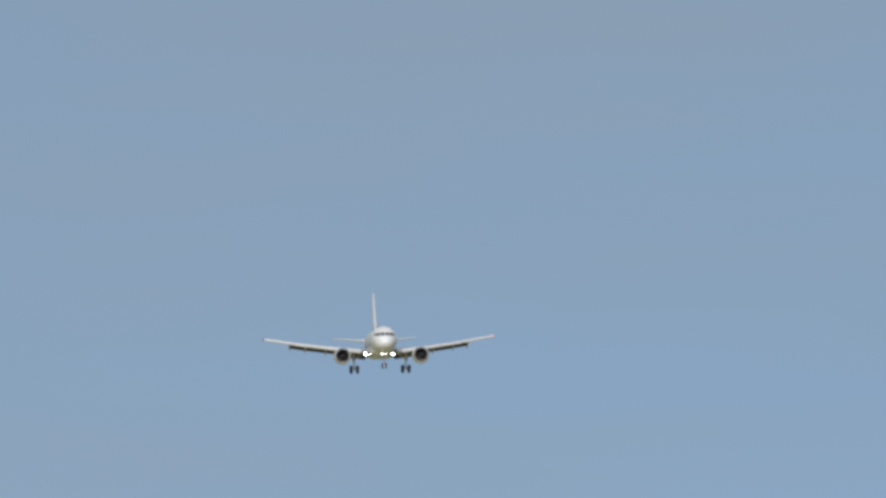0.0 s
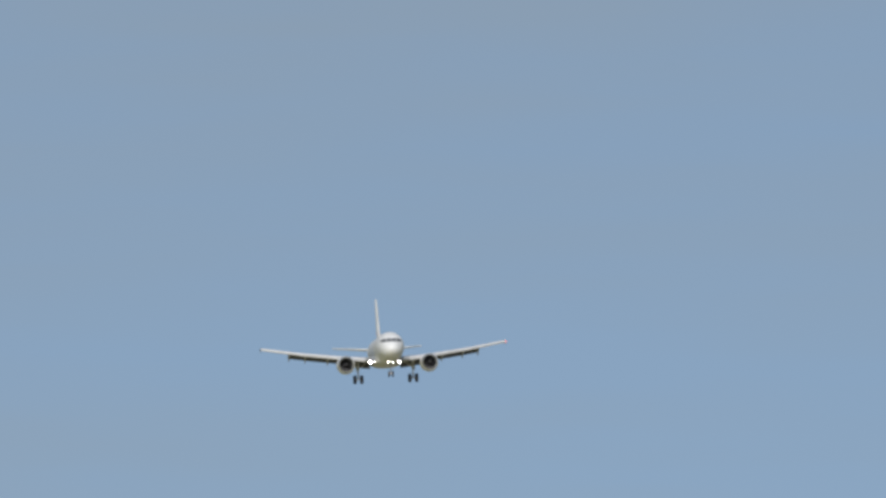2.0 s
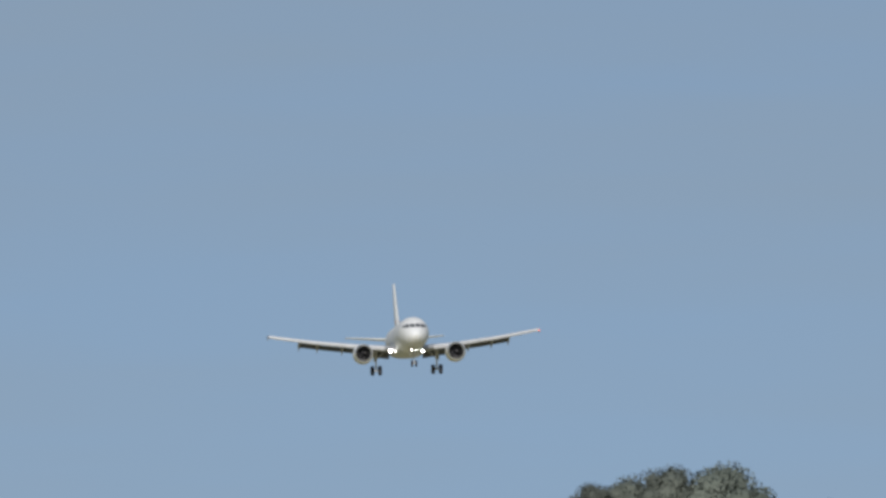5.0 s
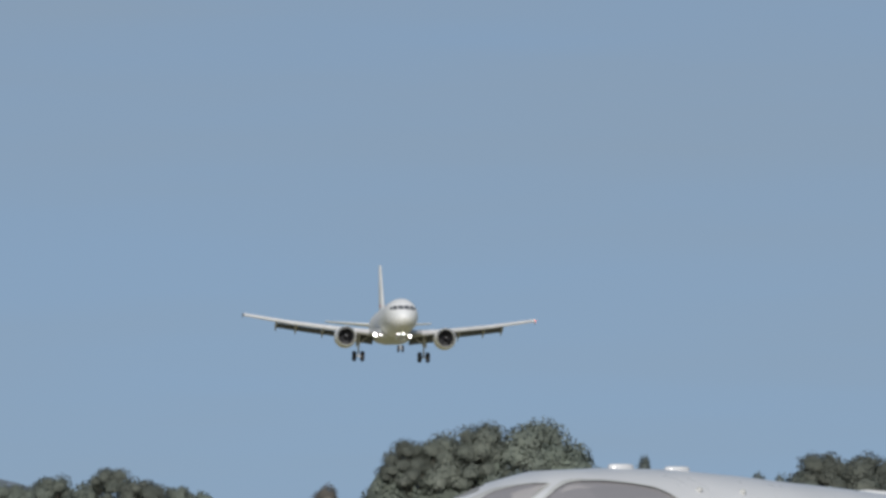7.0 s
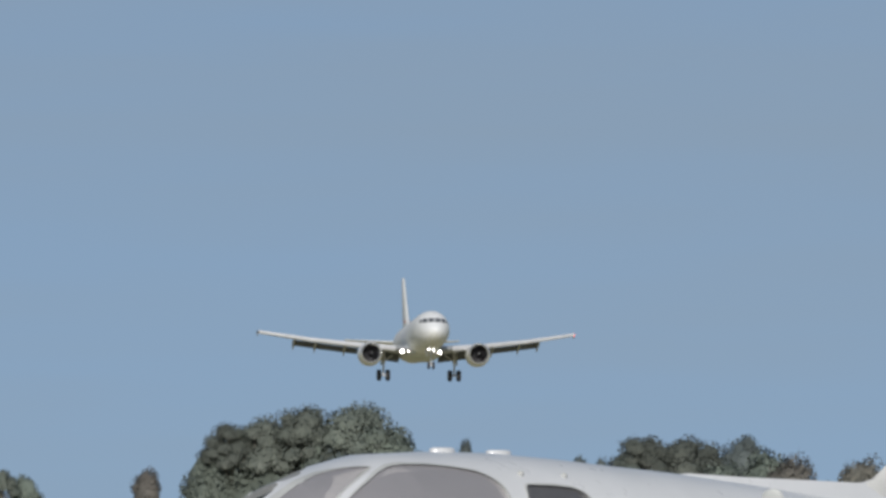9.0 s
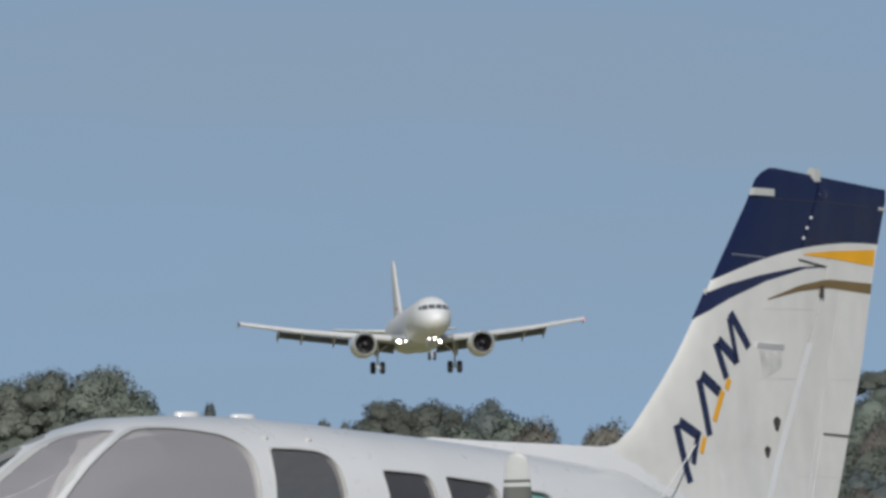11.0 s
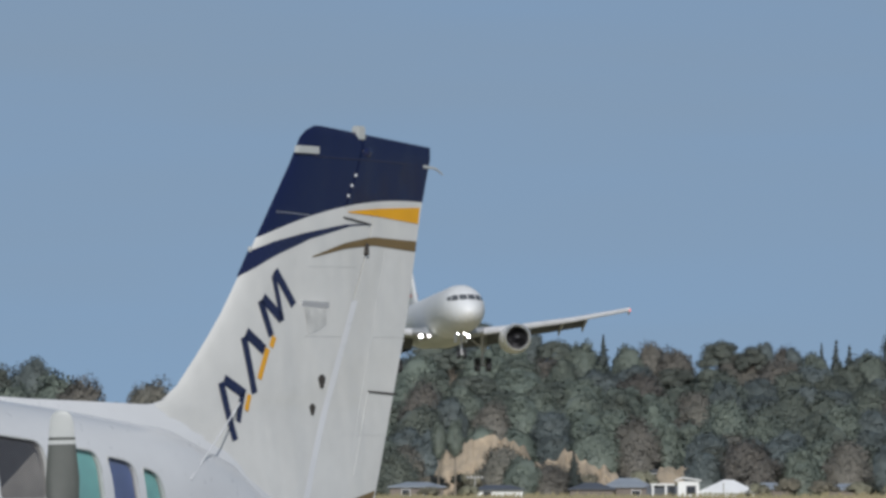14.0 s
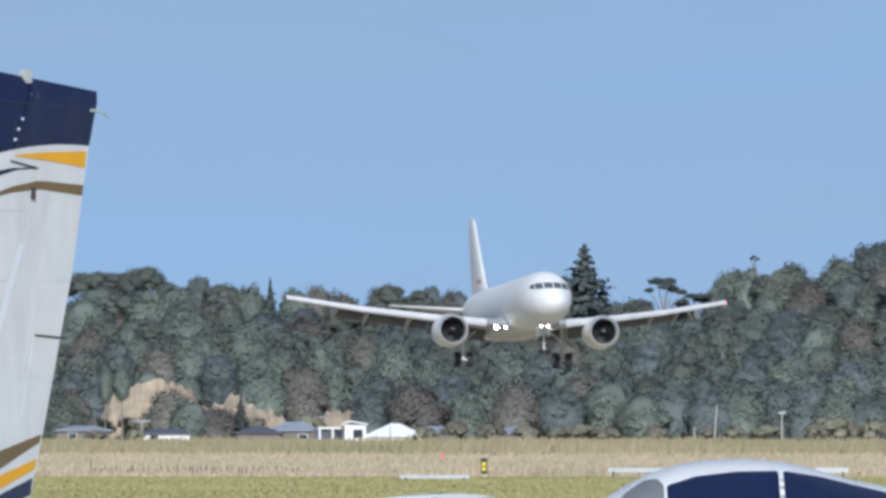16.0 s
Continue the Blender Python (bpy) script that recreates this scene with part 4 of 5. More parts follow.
def build_canopy_aircraft():
    """Small low-wing tourer with a tinted canopy; nose towards +x, wheels on the apron."""
    az = radians((1320 - 784) / 423.65)
    ob = thing("light_aircraft", pose(75 * math.sin(az), 75 * math.cos(az), 0, 0, 0, 180), "parked white light aircraft with dark blue tinted canopy", "airplane")
    prof = [(-.77, 1.30), (-.65, 1.375), (-.53, 1.437), (-.37, 1.486), (-.22, 1.508), (0, 1.517), (.19, 1.502), (.34, 1.468), (.56, 1.405), (.77, 1.362)]
    # mirrored: the nose points to -x of the row above
    st = [(2.7, .08, .8, .9), (2.5, .3, .66, 1.0), (1.9, .42, .58, 1.08), (1.25, .5, .55, 1.12), (.95, .52, .55, 1.19)]
    st += [(-x, .53, .55, z) for x, z in prof]
    st += [(-1.0, .51, .56, 1.32), (-1.6, .42, .6, 1.2), (-2.6, .24, .7, 1.02), (-3.6, .1, .8, .95)]
    st.sort(key=lambda q: -q[0])
    E = 2.2
    bm = bmesh.new()
    loft(bm, [superring(*q, 40, E) for q in st])
    hull = part("fuselage", bm, M_WHITE, ob)
    side = fuselage_side(st, E)
    wins = [("windscreen", [(.74, 1.24), (.66, 1.335), (.56, 1.40), (.49, 1.41), (.455, 1.375), (.445, 1.2), (.72, 1.16)], M_GREYGLASS),
            ("canopy_window", [(.44, 1.372), (.28, 1.422), (.06, 1.448), (-.17, 1.452), (-.185, 1.16), (.43, 1.16)], M_BLUEGLASS),
            ("canopy_window", [(-.195, 1.452), (-.4, 1.42), (-.58, 1.376), (-.78, 1.33), (-1.02, 1.24), (-.9, 1.14), (-.21, 1.16)], M_BLUEGLASS)]
    polys = [rounded(p, .018) for n, p, m in wins]
    cut_windows(hull, [prism(p, -.05, 1.0) for p in polys], M_CABIN)
    hull.data.shade_smooth()
    hull.data.set_sharp_from_angle(angle=radians(30))
    for (n, p, m), poly in zip(wins, polys):
        part(n, pane(poly, side, -.006), m, ob, "grey windscreen side" if m == M_GREYGLASS else "dark blue tinted canopy pane")
    bm = bmesh.new()
    for z in (1.4, 1.36, 1.31):
        bmesh.ops.create_uvsphere(bm, u_segments=8, v_segments=6, radius=.012, matrix=Matrix.Translation((-.19, side(-.19, z) + .004, z)))
    part("canopy_latch", bm, M_LIP, ob, "bright latch studs")
    for s in (1, -1):
        bm = bmesh.new()
        loft(bm, [foil_ring((x, s * y, z), c, t) for x, y, z, c, t in ((.7, .4, .68, 1.5, .2), (.55, 4.2, .9, 1.1, .1))])
        part("wing", bm, M_WHITE, ob, "white low wing")
        bm = bmesh.new()
        loft(bm, [foil_ring((-2.9, s * .08, .9), .8, .08), foil_ring((-3.0, s * 1.4, .92), .6, .05)])
        part("tailplane", bm, M_WHITE, ob)
        bm = bmesh.new()
        tube(bm, [(-.2, s * .7, .7), (-.25, s * .95, .2)], .04, 8)
        leg = part("gear_leg", bm, M_STRUT, ob)
        wheel_parts(leg, -.25, s * 1.0, .2, .2, .12)
    bm = bmesh.new()
    tube(bm, [(2.0, 0, .7), (2.05, 0, .18)], .035, 8)
    leg = part("nose_gear_leg", bm, M_STRUT, ob)
    wheel_parts(leg, 2.05, .06, .18, .18, .1)
    bm = bmesh.new()
    loft(bm, [foil_ring((-2.8, 0, .95), .9, .08, True), foil_ring((-3.1, 0, 1.2), .5, .05, True)])
    part("fin", bm, M_WHITE, ob)
    return ob


build_canopy_aircraft()


# ---- trees and hills ----
HILL_AZ = [-2.6, -2.1, -1.75, -1.59, -1.46, -1.22, -1.0, -.81, -.56, -.32, -.22, .07, .34, .75, 1.08, 1.2, 1.43, 1.55, 1.64, 1.85, 2.3, 3.2]
HILL_TOP = [3, 8, 14, 19, 23.5, 24, 22, 20, 19, 17.5, 20, 18.5, 17.5, 17, 18, 21, 23, 22, 25, 29, 32, 33]


def hill_z(x, y):
    az = math.degrees(math.atan2(x, y))
    top = float(np.interp(az, HILL_AZ, HILL_TOP))
    t = min(1, max(0, (y - 2500) / 210))
    t = t * t * (3 - 2 * t)
    return -.3 + top * t + 1.2 * t * noise.noise(Vector((x, y, 0)) * .03)


def build_hill():
    bm = bmesh.new()
    xs = np.linspace(-140, 190, 67)
    ys = [2470, 2500, 2520, 2540, 2560, 2580, 2600, 2620, 2640, 2660, 2680, 2710, 2750, 2820, 2950]
    g = [[bm.verts.new((x, y, hill_z(x, y) - (max(0, y - 2760) * .12))) for x in xs] for y in ys]
    for a, b in zip(g, g[1:]):
        for i in range(len(xs) - 1):
            bm.faces.new((a[i], a[i + 1], b[i + 1], b[i]))
    tagged(part("hillside", bm, M_HILL), "steep bush-covered hillside beyond the airfield", "hill", kind="structure")
    # far ridge, faint because air haze is painted into its colour
    bm = bmesh.new()
    rows = []
    for x in np.linspace(-620, -250, 60):
        z = 22 + 15 * math.exp(-((x + 548) / 42) ** 2) + 3 * noise.noise(Vector((x * .02, 3, 0)))
        rows.append([(x, 4300, -1), (x, 4330, z * .7), (x, 4400, z), (x, 4600, -1)])
    loft(bm, rows, close=False, caps=False)
    tagged(part("distant_ridge", bm, M_HAZY_RIDGE), "faint blue distant ridge", "hill", kind="structure")


build_hill()


def unit_ball(level):
    bm = bmesh.new()
    bmesh.ops.create_icosphere(bm, subdivisions=level, radius=1)
    v = np.array([p.co[:] for p in bm.verts])
    f = np.array([[p.index for p in q.verts] for q in bm.faces])
    bm.free()
    return v, f


BALLS = {k: unit_ball(k) for k in (1, 2)}


class Foliage:
    """Collects lobes and leaf sprays of one crown; each vertex keeps the way out of its lobe, by which the leaves shade."""

    def __init__(self, rng):
        self.rng, self.v, self.f, self.d, self.count = rng, [], [], [], 0

    def add(self, v, f, d):
        self.v.append(v)
        self.f.append(f + self.count)
        self.d.append(d)
        self.count += len(v)

    def lumps(self, d, waves):
        out = np.zeros(len(d))
        for k, amp in waves:
            for _ in range(3):
                w = self.rng.normal(size=3)
                w *= k / np.linalg.norm(w)
                out += amp / 1.7 * np.sin(d @ w + self.rng.uniform(0, 6.28))
        return out

    def lobe(self, centre, radii, sprays, size, out, level=1, under=.8, core=.74):
        """A loose round mass of leaf sprays about a twiggy core; out: the way out of the whole crown."""
        ball, faces = BALLS[level]
        p = ball * (core * (1 + self.lumps(ball, ((4, .12),))))[:, None]
        self.add(p * radii + centre, faces, .3 * ball + out)
        d = self.rng.normal(size=(sprays, 3))
        d /= np.linalg.norm(d, axis=1)[:, None]
        d[:, 2] = np.where(d[:, 2] < 0, d[:, 2] * under, d[:, 2])
        p = d * self.rng.uniform(.76, 1.05, len(d))[:, None] * (1 + self.lumps(d, ((3, .1), (7, .09))))[:, None]
        self.sprays(p * radii + centre, d, size, .3 * d + out + .22 * self.rng.normal(size=d.shape))

    def sprays(self, p, d, size, shade):
        """Small kite-shaped bunches of leaves that lie along the mass."""
        n = len(p)
        way = d + .45 * self.rng.normal(size=(n, 3))
        way /= np.maximum(np.linalg.norm(way, axis=1), .01)[:, None]
        a = self.rng.normal(size=(n, 3))
        a -= (a * way).sum(1)[:, None] * way
        a /= np.maximum(np.linalg.norm(a, axis=1), .01)[:, None]
        b = np.cross(way, a)
        w = (size * self.rng.uniform(.5, 1.3, n))[:, None]
        q = np.stack([p - a * w, p - b * w * .6, p + a * w * 1.1, p + b * w * .7], 1).reshape(-1, 3)
        k = 4 * np.arange(n)[:, None]
        f = np.concatenate([k + np.array((0, 1, 2)), k + np.array((0, 2, 3))])
        self.add(q, f, np.repeat(shade, 4, axis=0))

    def build(self, name, mat, parent, own_part=.25):
        v, f, d = np.concatenate(self.v), np.concatenate(self.f), np.concatenate(self.d)
        me = bpy.data.meshes.new(name)
        me.from_pydata(v.tolist(), [], f.tolist())
        me.materials.append(mat)
        me.shade_smooth()
        own = np.empty(len(v) * 3)
        me.vertices.foreach_get("normal", own)
        own = own.reshape(-1, 3)
        own = own * np.where((own * d).sum(1) < 0, -1.0, 1.0)[:, None]
        d = d + own_part * own
        d /= np.maximum(np.linalg.norm(d, axis=1), .01)[:, None]
        me.normals_split_custom_set_from_vertices(d.tolist())
        ob = new(name, me)
        ob.parent = parent
        return ob


def tree(name, label, seed, mat, height=18.0, width=16.0, lobes=14, sprays=150, base=.38, flat=.55, size=.3, bulk=1.0, core=.74, fill=0):
    """A broad tree: tapered trunk, limbs to each lobe of the crown, lumpy leafy lobes with gaps between."""
    rng = np.random.default_rng(seed)
    t = thing(name, pose(0, 0, -80), label, "tree")
    spots = []
    for k in range(lobes):
        a = 2.4 * k + rng.uniform(-.4, .4)
        u = (k + .5) / lobes
        r = width / 2 * math.sqrt(u) * rng.uniform(.7, .95)
        z = height * (base + (1 - base) * (1 - (r / (width / 2)) ** 2 * .75) * rng.uniform(.68, .93))
        s = width * rng.uniform(.15, .25) * (1.1 - .3 * u) * bulk
        spots.append((r * math.cos(a), r * math.sin(a), min(z, height - s * flat), s))
    bm = bmesh.new()
    fork = height * base * .75
    tube(bm, [(0, 0, -16), (0.1, 0, fork * .5), (0, .1, fork), (.2, 0, height * .7)], [.55, .42, .34, .12], 8)
    for x, y, z, s in spots:
        tube(bm, [(0, 0, fork * rng.uniform(.6, 1.1)), (x * .45, y * .45, fork + (z - fork) * .5), (x, y, z)], [.2, .13, .04], 5)
    part("trunk", bm, M_BARK, t)
    leaves = Foliage(rng)
    heart = np.array((0, 0, height * (base + .25 * (1 - base))))
    if fill:
        # the closed inner mass of a dense crown
        ball = BALLS[2][0]
        r = np.array((width * .4, width * .4, height * .47)) * (1 + leaves.lumps(ball, ((3, .08), (8, .06))))[:, None]
        mid = np.array((0, 0, height * .42))
        leaves.add(ball * r + mid, BALLS[2][1], .7 * ball + np.array((0, 0, .5)))
        d = rng.normal(size=(fill, 3))
        d /= np.linalg.norm(d, axis=1)[:, None]
        lump = rng.uniform(.88, 1.12, (fill, 1)) * (1 + leaves.lumps(d, ((3, .1), (6, .08), (11, .05))))[:, None]
        leaves.sprays(d * np.array((width * .42, width * .42, height * .48)) * lump + mid, d, size, .7 * d + np.array((0, 0, .5)) + .25 * rng.normal(size=d.shape))
    for x, y, z, s in spots:
        out = (np.array((x, y, z)) - heart) / np.array((width / 2, width / 2, height * .6)) * .7 + np.array((0, 0, .5))
        leaves.lobe(np.array((x, y, z)), np.array((s * rng.uniform(.9, 1.2), s * rng.uniform(.9, 1.2), s * (flat + .1))), sprays, size, out, core=core)
    leaves.build("crown", mat, t)
    return t


def conifer(name, label, seed, mat, height=16.0, width=8.0, tiers=17):
    """A tiered conifer: straight trunk, whorls of drooping leafy boughs, ragged edge."""
    rng = np.random.default_rng(seed)
    t = thing(name, pose(0, 0, -80), label, "tree")
    bm = bmesh.new()
    tube(bm, [(0, 0, -2), (0, 0, height * .5), (0, 0, height * .985)], [.4, .25, .03], 8)
    leaves = Foliage(rng)
    for k in range(tiers):
        u = k / (tiers - 1)
        z = height * (.08 + .9 * u)
        r = width / 2 * (1 - u) ** .9 * rng.uniform(.8, 1.05) + .12
        nb = max(4, int(8 * (1 - u) + 4))
        for j in range(nb):
            a = 2 * math.pi * (j + rng.uniform(-.3, .3)) / nb
            rr = r * rng.uniform(.6, 1.12)
            out = np.array((math.cos(a), math.sin(a), -.1))
            end = rr * out + np.array((0, 0, z + rng.uniform(-.15, .15)))
            tube(bm, [(0, 0, z), tuple(end)], [.06, .02], 4)
            n = max(8, int(rr * 26))
            q = rng.uniform(.1, 1.05, (n, 1))
            p = np.array((0, 0, z)) + (end - np.array((0, 0, z))) * q + rng.normal(size=(n, 3)) * np.array((.22, .22, .2)) * (.6 + .22 * rr)
            p[:, 2] += .12 * rr * q[:, 0] ** 2
            d = np.tile(out + np.array((0, 0, .5)), (n, 1))
            leaves.sprays(p, d, .3, d + .3 * rng.normal(size=d.shape))
        leaves.lobe(np.array((0, 0, z)), np.array((r * .5, r * .5, height / tiers * 1.2)), 30, .3, np.array((0, 0, .3)))
    part("trunk", bm, M_BARK, t)
    leaves.build("crown", mat, t)
    return t


def make_kinds():
    k = {}
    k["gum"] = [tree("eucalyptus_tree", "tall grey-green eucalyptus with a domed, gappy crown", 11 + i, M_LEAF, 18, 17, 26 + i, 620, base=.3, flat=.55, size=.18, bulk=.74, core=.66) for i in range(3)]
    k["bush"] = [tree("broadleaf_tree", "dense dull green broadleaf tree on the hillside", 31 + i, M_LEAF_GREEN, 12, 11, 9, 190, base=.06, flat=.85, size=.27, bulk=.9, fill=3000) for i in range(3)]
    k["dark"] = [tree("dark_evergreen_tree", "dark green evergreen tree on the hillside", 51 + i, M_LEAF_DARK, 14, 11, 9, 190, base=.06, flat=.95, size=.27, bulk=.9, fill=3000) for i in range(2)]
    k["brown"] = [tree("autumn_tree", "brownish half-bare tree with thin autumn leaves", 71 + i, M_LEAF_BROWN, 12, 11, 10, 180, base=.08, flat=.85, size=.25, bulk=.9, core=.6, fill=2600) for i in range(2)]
    k["pine"] = [conifer("pine_tree", "dark pointed conifer with tiered boughs", 91 + i, M_NEEDLE, 16, 8.6) for i in range(2)]
    k["umbrella"] = [tree("umbrella_tree", "sparse flat-topped tree with bare stems", 111, M_NEEDLE, 14, 9, 6, 200, base=.6, flat=.3, size=.22, bulk=.8)]
    k["shrub"] = [tree("shrub", "rounded grey-green shrub at the field's edge", 131 + i, M_LEAF_PALE, 3.4, 4.2, 9, 120, base=.05, flat=.8, size=.14, bulk=1.1) for i in range(2)]
    return k


KINDS = make_kinds()
SIZE = {"gum": (18, 17), "bush": (11.2, 11), "dark": (13.3, 11), "brown": (11.1, 11), "pine": (16, 8.6), "umbrella": (14, 9), "shrub": (3.4, 4.2)}
rng_t = random.Random(5)


def plant(kind, az, dist, top, width, foot=None, group="trees on the hillside"):
    """Set a tree of that crown width with its top at that height, on the ground."""
    a = radians(az)
    x, y = dist * math.sin(a), dist * math.cos(a)
    z0 = hill_z(x, y) if foot is None else foot
    top += .3 if kind == "gum" else 0
    h, w = SIZE[kind]
    src = rng_t.choice(KINDS[kind])
    sx = width / w
    sz = min(max(.3, (top - z0) / h), 1.3 * sx) if kind != "pine" else (top - z0) / h
    sz = max(sz, (top + .5) / (h + 15)) if foot is not None else sz
    z0 = top - sz * h
    src.scale = (sx * rng_t.uniform(.92, 1.08), sx * rng_t.uniform(.92, 1.08), sz)
    ob = copy_thing(src, pose(x, y, z0, 0, 0, rng_t.uniform(0, 360)))
    ob["group"] = group
    src.scale = (1, 1, 1)
    return ob


def named_trees():
    """Named trees of the skyline and the groups before it: bearing, distance, height of the top, crown width, kind."""
    def row(dist, items, foot, group):
        for az, top, width, kind in items:
            plant(kind, az, dist + rng_t.uniform(-6, 6), top, width, foot, group)
    # clump of big eucalypts near the threshold
    row(1900, [(-4.72, 24.5, 18, "gum"), (-4.95, 24.2, 14, "gum"), (-5.12, 23.3, 14, "gum"), (-5.25, 21.7, 9.5, "gum"), (-4.59, 20.9, 10.5, "bush"),
               (-5.32, 18.2, 10, "bush"), (-4.9, 20, 15, "bush"), (-5.1, 17, 16, "bush"), (-4.72, 18, 15, "dark"), (-4.27, 19.4, 2.6, "dark"), (-5.6, 15.4, 4.6, "brown")], -.2, "eucalypts near the threshold")
    row(1900, [(-6.91, 16.1, 9.5, "gum"), (-6.75, 17.2, 9.5, "gum"), (-6.5, 18.2, 8, "gum"), (-6.37, 16.7, 9.5, "gum"), (-6.21, 15.5, 6.5, "gum"), (-6.11, 14.4, 5, "bush"),
               (-6.6, 15.2, 10, "bush"), (-7.1, 15.4, 9, "bush"), (-7.3, 15, 9, "bush"), (-6.85, 14.6, 10, "dark")], -.2, "eucalypts near the threshold")
    row(2300, [(-3.79, 20.9, 3.2, "dark"), (-3.7, 20.5, 3, "dark"), (-3.52, 24.6, 14, "gum"), (-3.34, 23.8, 18, "gum"), (-3.6, 20, 9, "bush"), (-3.11, 23.8, 7.6, "dark"),
               (-3.0, 21, 13, "bush"), (-2.9, 19.6, 11, "brown"), (-2.61, 19.9, 10, "brown"), (-3.2, 19, 12, "bush"), (-3.42, 18, 12, "dark"), (-3.9, 17.5, 9, "bush"), (-2.75, 15.5, 9, "bush"), (-2.5, 14.5, 8, "bush"), (-2.3, 16, 9, "bush")], -.2, "trees behind the parked airplane")
    # the hill's skyline
    row(2690, [(-1.46, 33.8, 13, "gum"), (-1.34, 33.6, 11, "gum"), (-1.25, 34.4, 12, "gum"), (-1.02, 32.8, 6, "dark"), (-.92, 31.4, 10, "gum"), (-.81, 30.2, 9, "bush"), (-.722, 31.8, 6.5, "pine"),
               (-.62, 29.8, 8, "bush"), (-.53, 30.2, 7, "brown"), (-.42, 29.3, 8, "brown"), (-.22, 30.9, 12, "gum"), (-.1, 29.7, 7, "gum"), (-.05, 30.6, 4.4, "dark"), (.04, 29.2, 7, "brown")], None, "trees on the hill's skyline")
    row(2690, [(.07, 29.5, 4, "dark"), (.16, 28.2, 8, "bush"), (.19, 30.2, 5, "pine"), (.25, 30.8, 5.5, "pine"), (.305, 29.8, 6, "pine"), (.36, 28.6, 7, "dark"), (.5, 33.0, 6.5, "dark"), (.4, 28.5, 8, "bush"), (.592, 38.2, 20, "pine"), (.75, 27.6, 9, "bush"),
               (.82, 28.1, 8, "gum"), (.925, 33, 8, "umbrella"), (1.06, 29.8, 10, "umbrella"), (1.0, 27, 9, "bush"), (1.15, 30, 8, "bush"), (1.2, 33.6, 8, "bush"), (1.3, 37, 2.6, "umbrella")], None, "trees on the hill's skyline")
    row(2690, [(1.27, 33.9, 7, "bush"), (1.36, 33.4, 9, "gum"), (1.44, 34.7, 12, "bush"), (1.55, 32.5, 9, "bush"), (1.66, 35.6, 10, "bush"), (1.8, 39, 12, "dark"), (1.93, 41, 13, "bush"), (2.1, 42, 13, "bush")], None, "trees on the hill's skyline")
    # trees in front of the cliffs
    row(2466, [(-1.13, 9.0, 11, "brown"), (-.96, 6.0, 10, "brown"), (-.845, 8.6, 5, "pine"), (-1.41, 14.0, 3.4, "bush"), (-1.34, 14.4, 3.4, "bush"), (-1.6, 8.6, 9, "bush"), (-1.72, 10, 10, "dark"), (-.11, 10, 13, "brown"),
               (-1.06, 7.5, 8, "bush"), (-.3, 9, 8, "dark"), (.1, 9, 9, "bush"), (.3, 10, 10, "brown")], -.2, "trees before the cliffs")


def forest():
    # fill of the slope: rows that climb the hill
    for r in range(8):
        dist = 2512 + r * 24
        az = -2.0 + rng_t.uniform(0, .1)
        while az < 2.15:
            x, y = dist * math.sin(radians(az)), dist * math.cos(radians(az))
            z = hill_z(x, y)
            sand = -1.42 < az < -.3 and r < 2
            if not sand:
                kind = rng_t.choices(["gum", "bush", "dark", "brown"], [.35, 5, 3.0, 1.6 if -.6 < az < 1.0 else .7])[0]
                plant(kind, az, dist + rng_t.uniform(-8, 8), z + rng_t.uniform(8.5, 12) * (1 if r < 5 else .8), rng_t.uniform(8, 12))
            az += rng_t.uniform(.12, .19)


named_trees()
forest()


def shrubs():
    for az, w, h in ((.5, 5, 3), (.57, 6, 3.6), (.64, 5, 3.2), (.7, 4, 2.8), (.9, 5, 3), (1.35, 6, 3.4), (1.56, 5, 3.6), (1.62, 7, 5), (1.7, 5, 4), (1.8, 6, 4.4), (1.9, 6, 4), (.2, 5, 3.6), (.05, 5, 4), (-.08, 4, 3), (-1.45, 4, 2.4), (-1.28, 4, 2.6), (1.1, 5, 3), (.35, 5, 3.2), (1.22, 5, 2.8), (-.05, 3, 2.5)):
        plant("shrub", az, 2380 + rng_t.uniform(-15, 15), h, w, -.1, "shrubs along the field's edge")


shrubs()
def build_cliff():
    """Bare sandy faces at the foot of the hill, with gullies."""
    prof_az = [-1.45, -1.40, -1.34, -1.26, -1.14, -1.06, -.99, -.93, -.88, -.81, -.74, -.72, -.67, -.58, -.53, -.49, -.45, -.34, -.30]
    prof_z = [3, 8, 9.6, 11.4, 12.0, 9.6, 6.7, 7.4, 9.0, 7.9, 5.6, 5.8, 5.2, 2.5, 3, 5.6, 6.4, 5.6, 2.5]
    bm = bmesh.new()
    g = []
    for i in range(150):
        az = -1.46 + 1.18 * i / 149
        top = float(np.interp(az, prof_az, prof_z))
        col = []
        for j in range(22):
            t = j / 21
            dist = 2490 + 16 * t ** 1.5
            q = Vector((az * 45, t * 13, 2.0))
            dist += 2.0 * noise.noise(q * .35) + .9 * noise.noise(Vector((az * 30 + t * 3, t * 7, 7))) + .3 * noise.noise(Vector((az * 70, t * 16, 3)))
            z = top * t + (.5 * noise.noise(q * .9) + 1.6 * noise.noise(Vector((az * 30, 4, 9))) + .3 * noise.noise(Vector((az * 90, 8, 9)))) * t
            col.append(bm.verts.new((dist * math.sin(radians(az)), dist * math.cos(radians(az)), z - .2)))
        g.append(col)
    for a, b in zip(g, g[1:]):
        for j in range(21):
            bm.faces.new((a[j], b[j], b[j + 1], a[j + 1]))
    tagged(part("cliff", bm, M_CLIFF), "bare tan sandy cliff at the foot of the hill", "cliff", kind="structure")


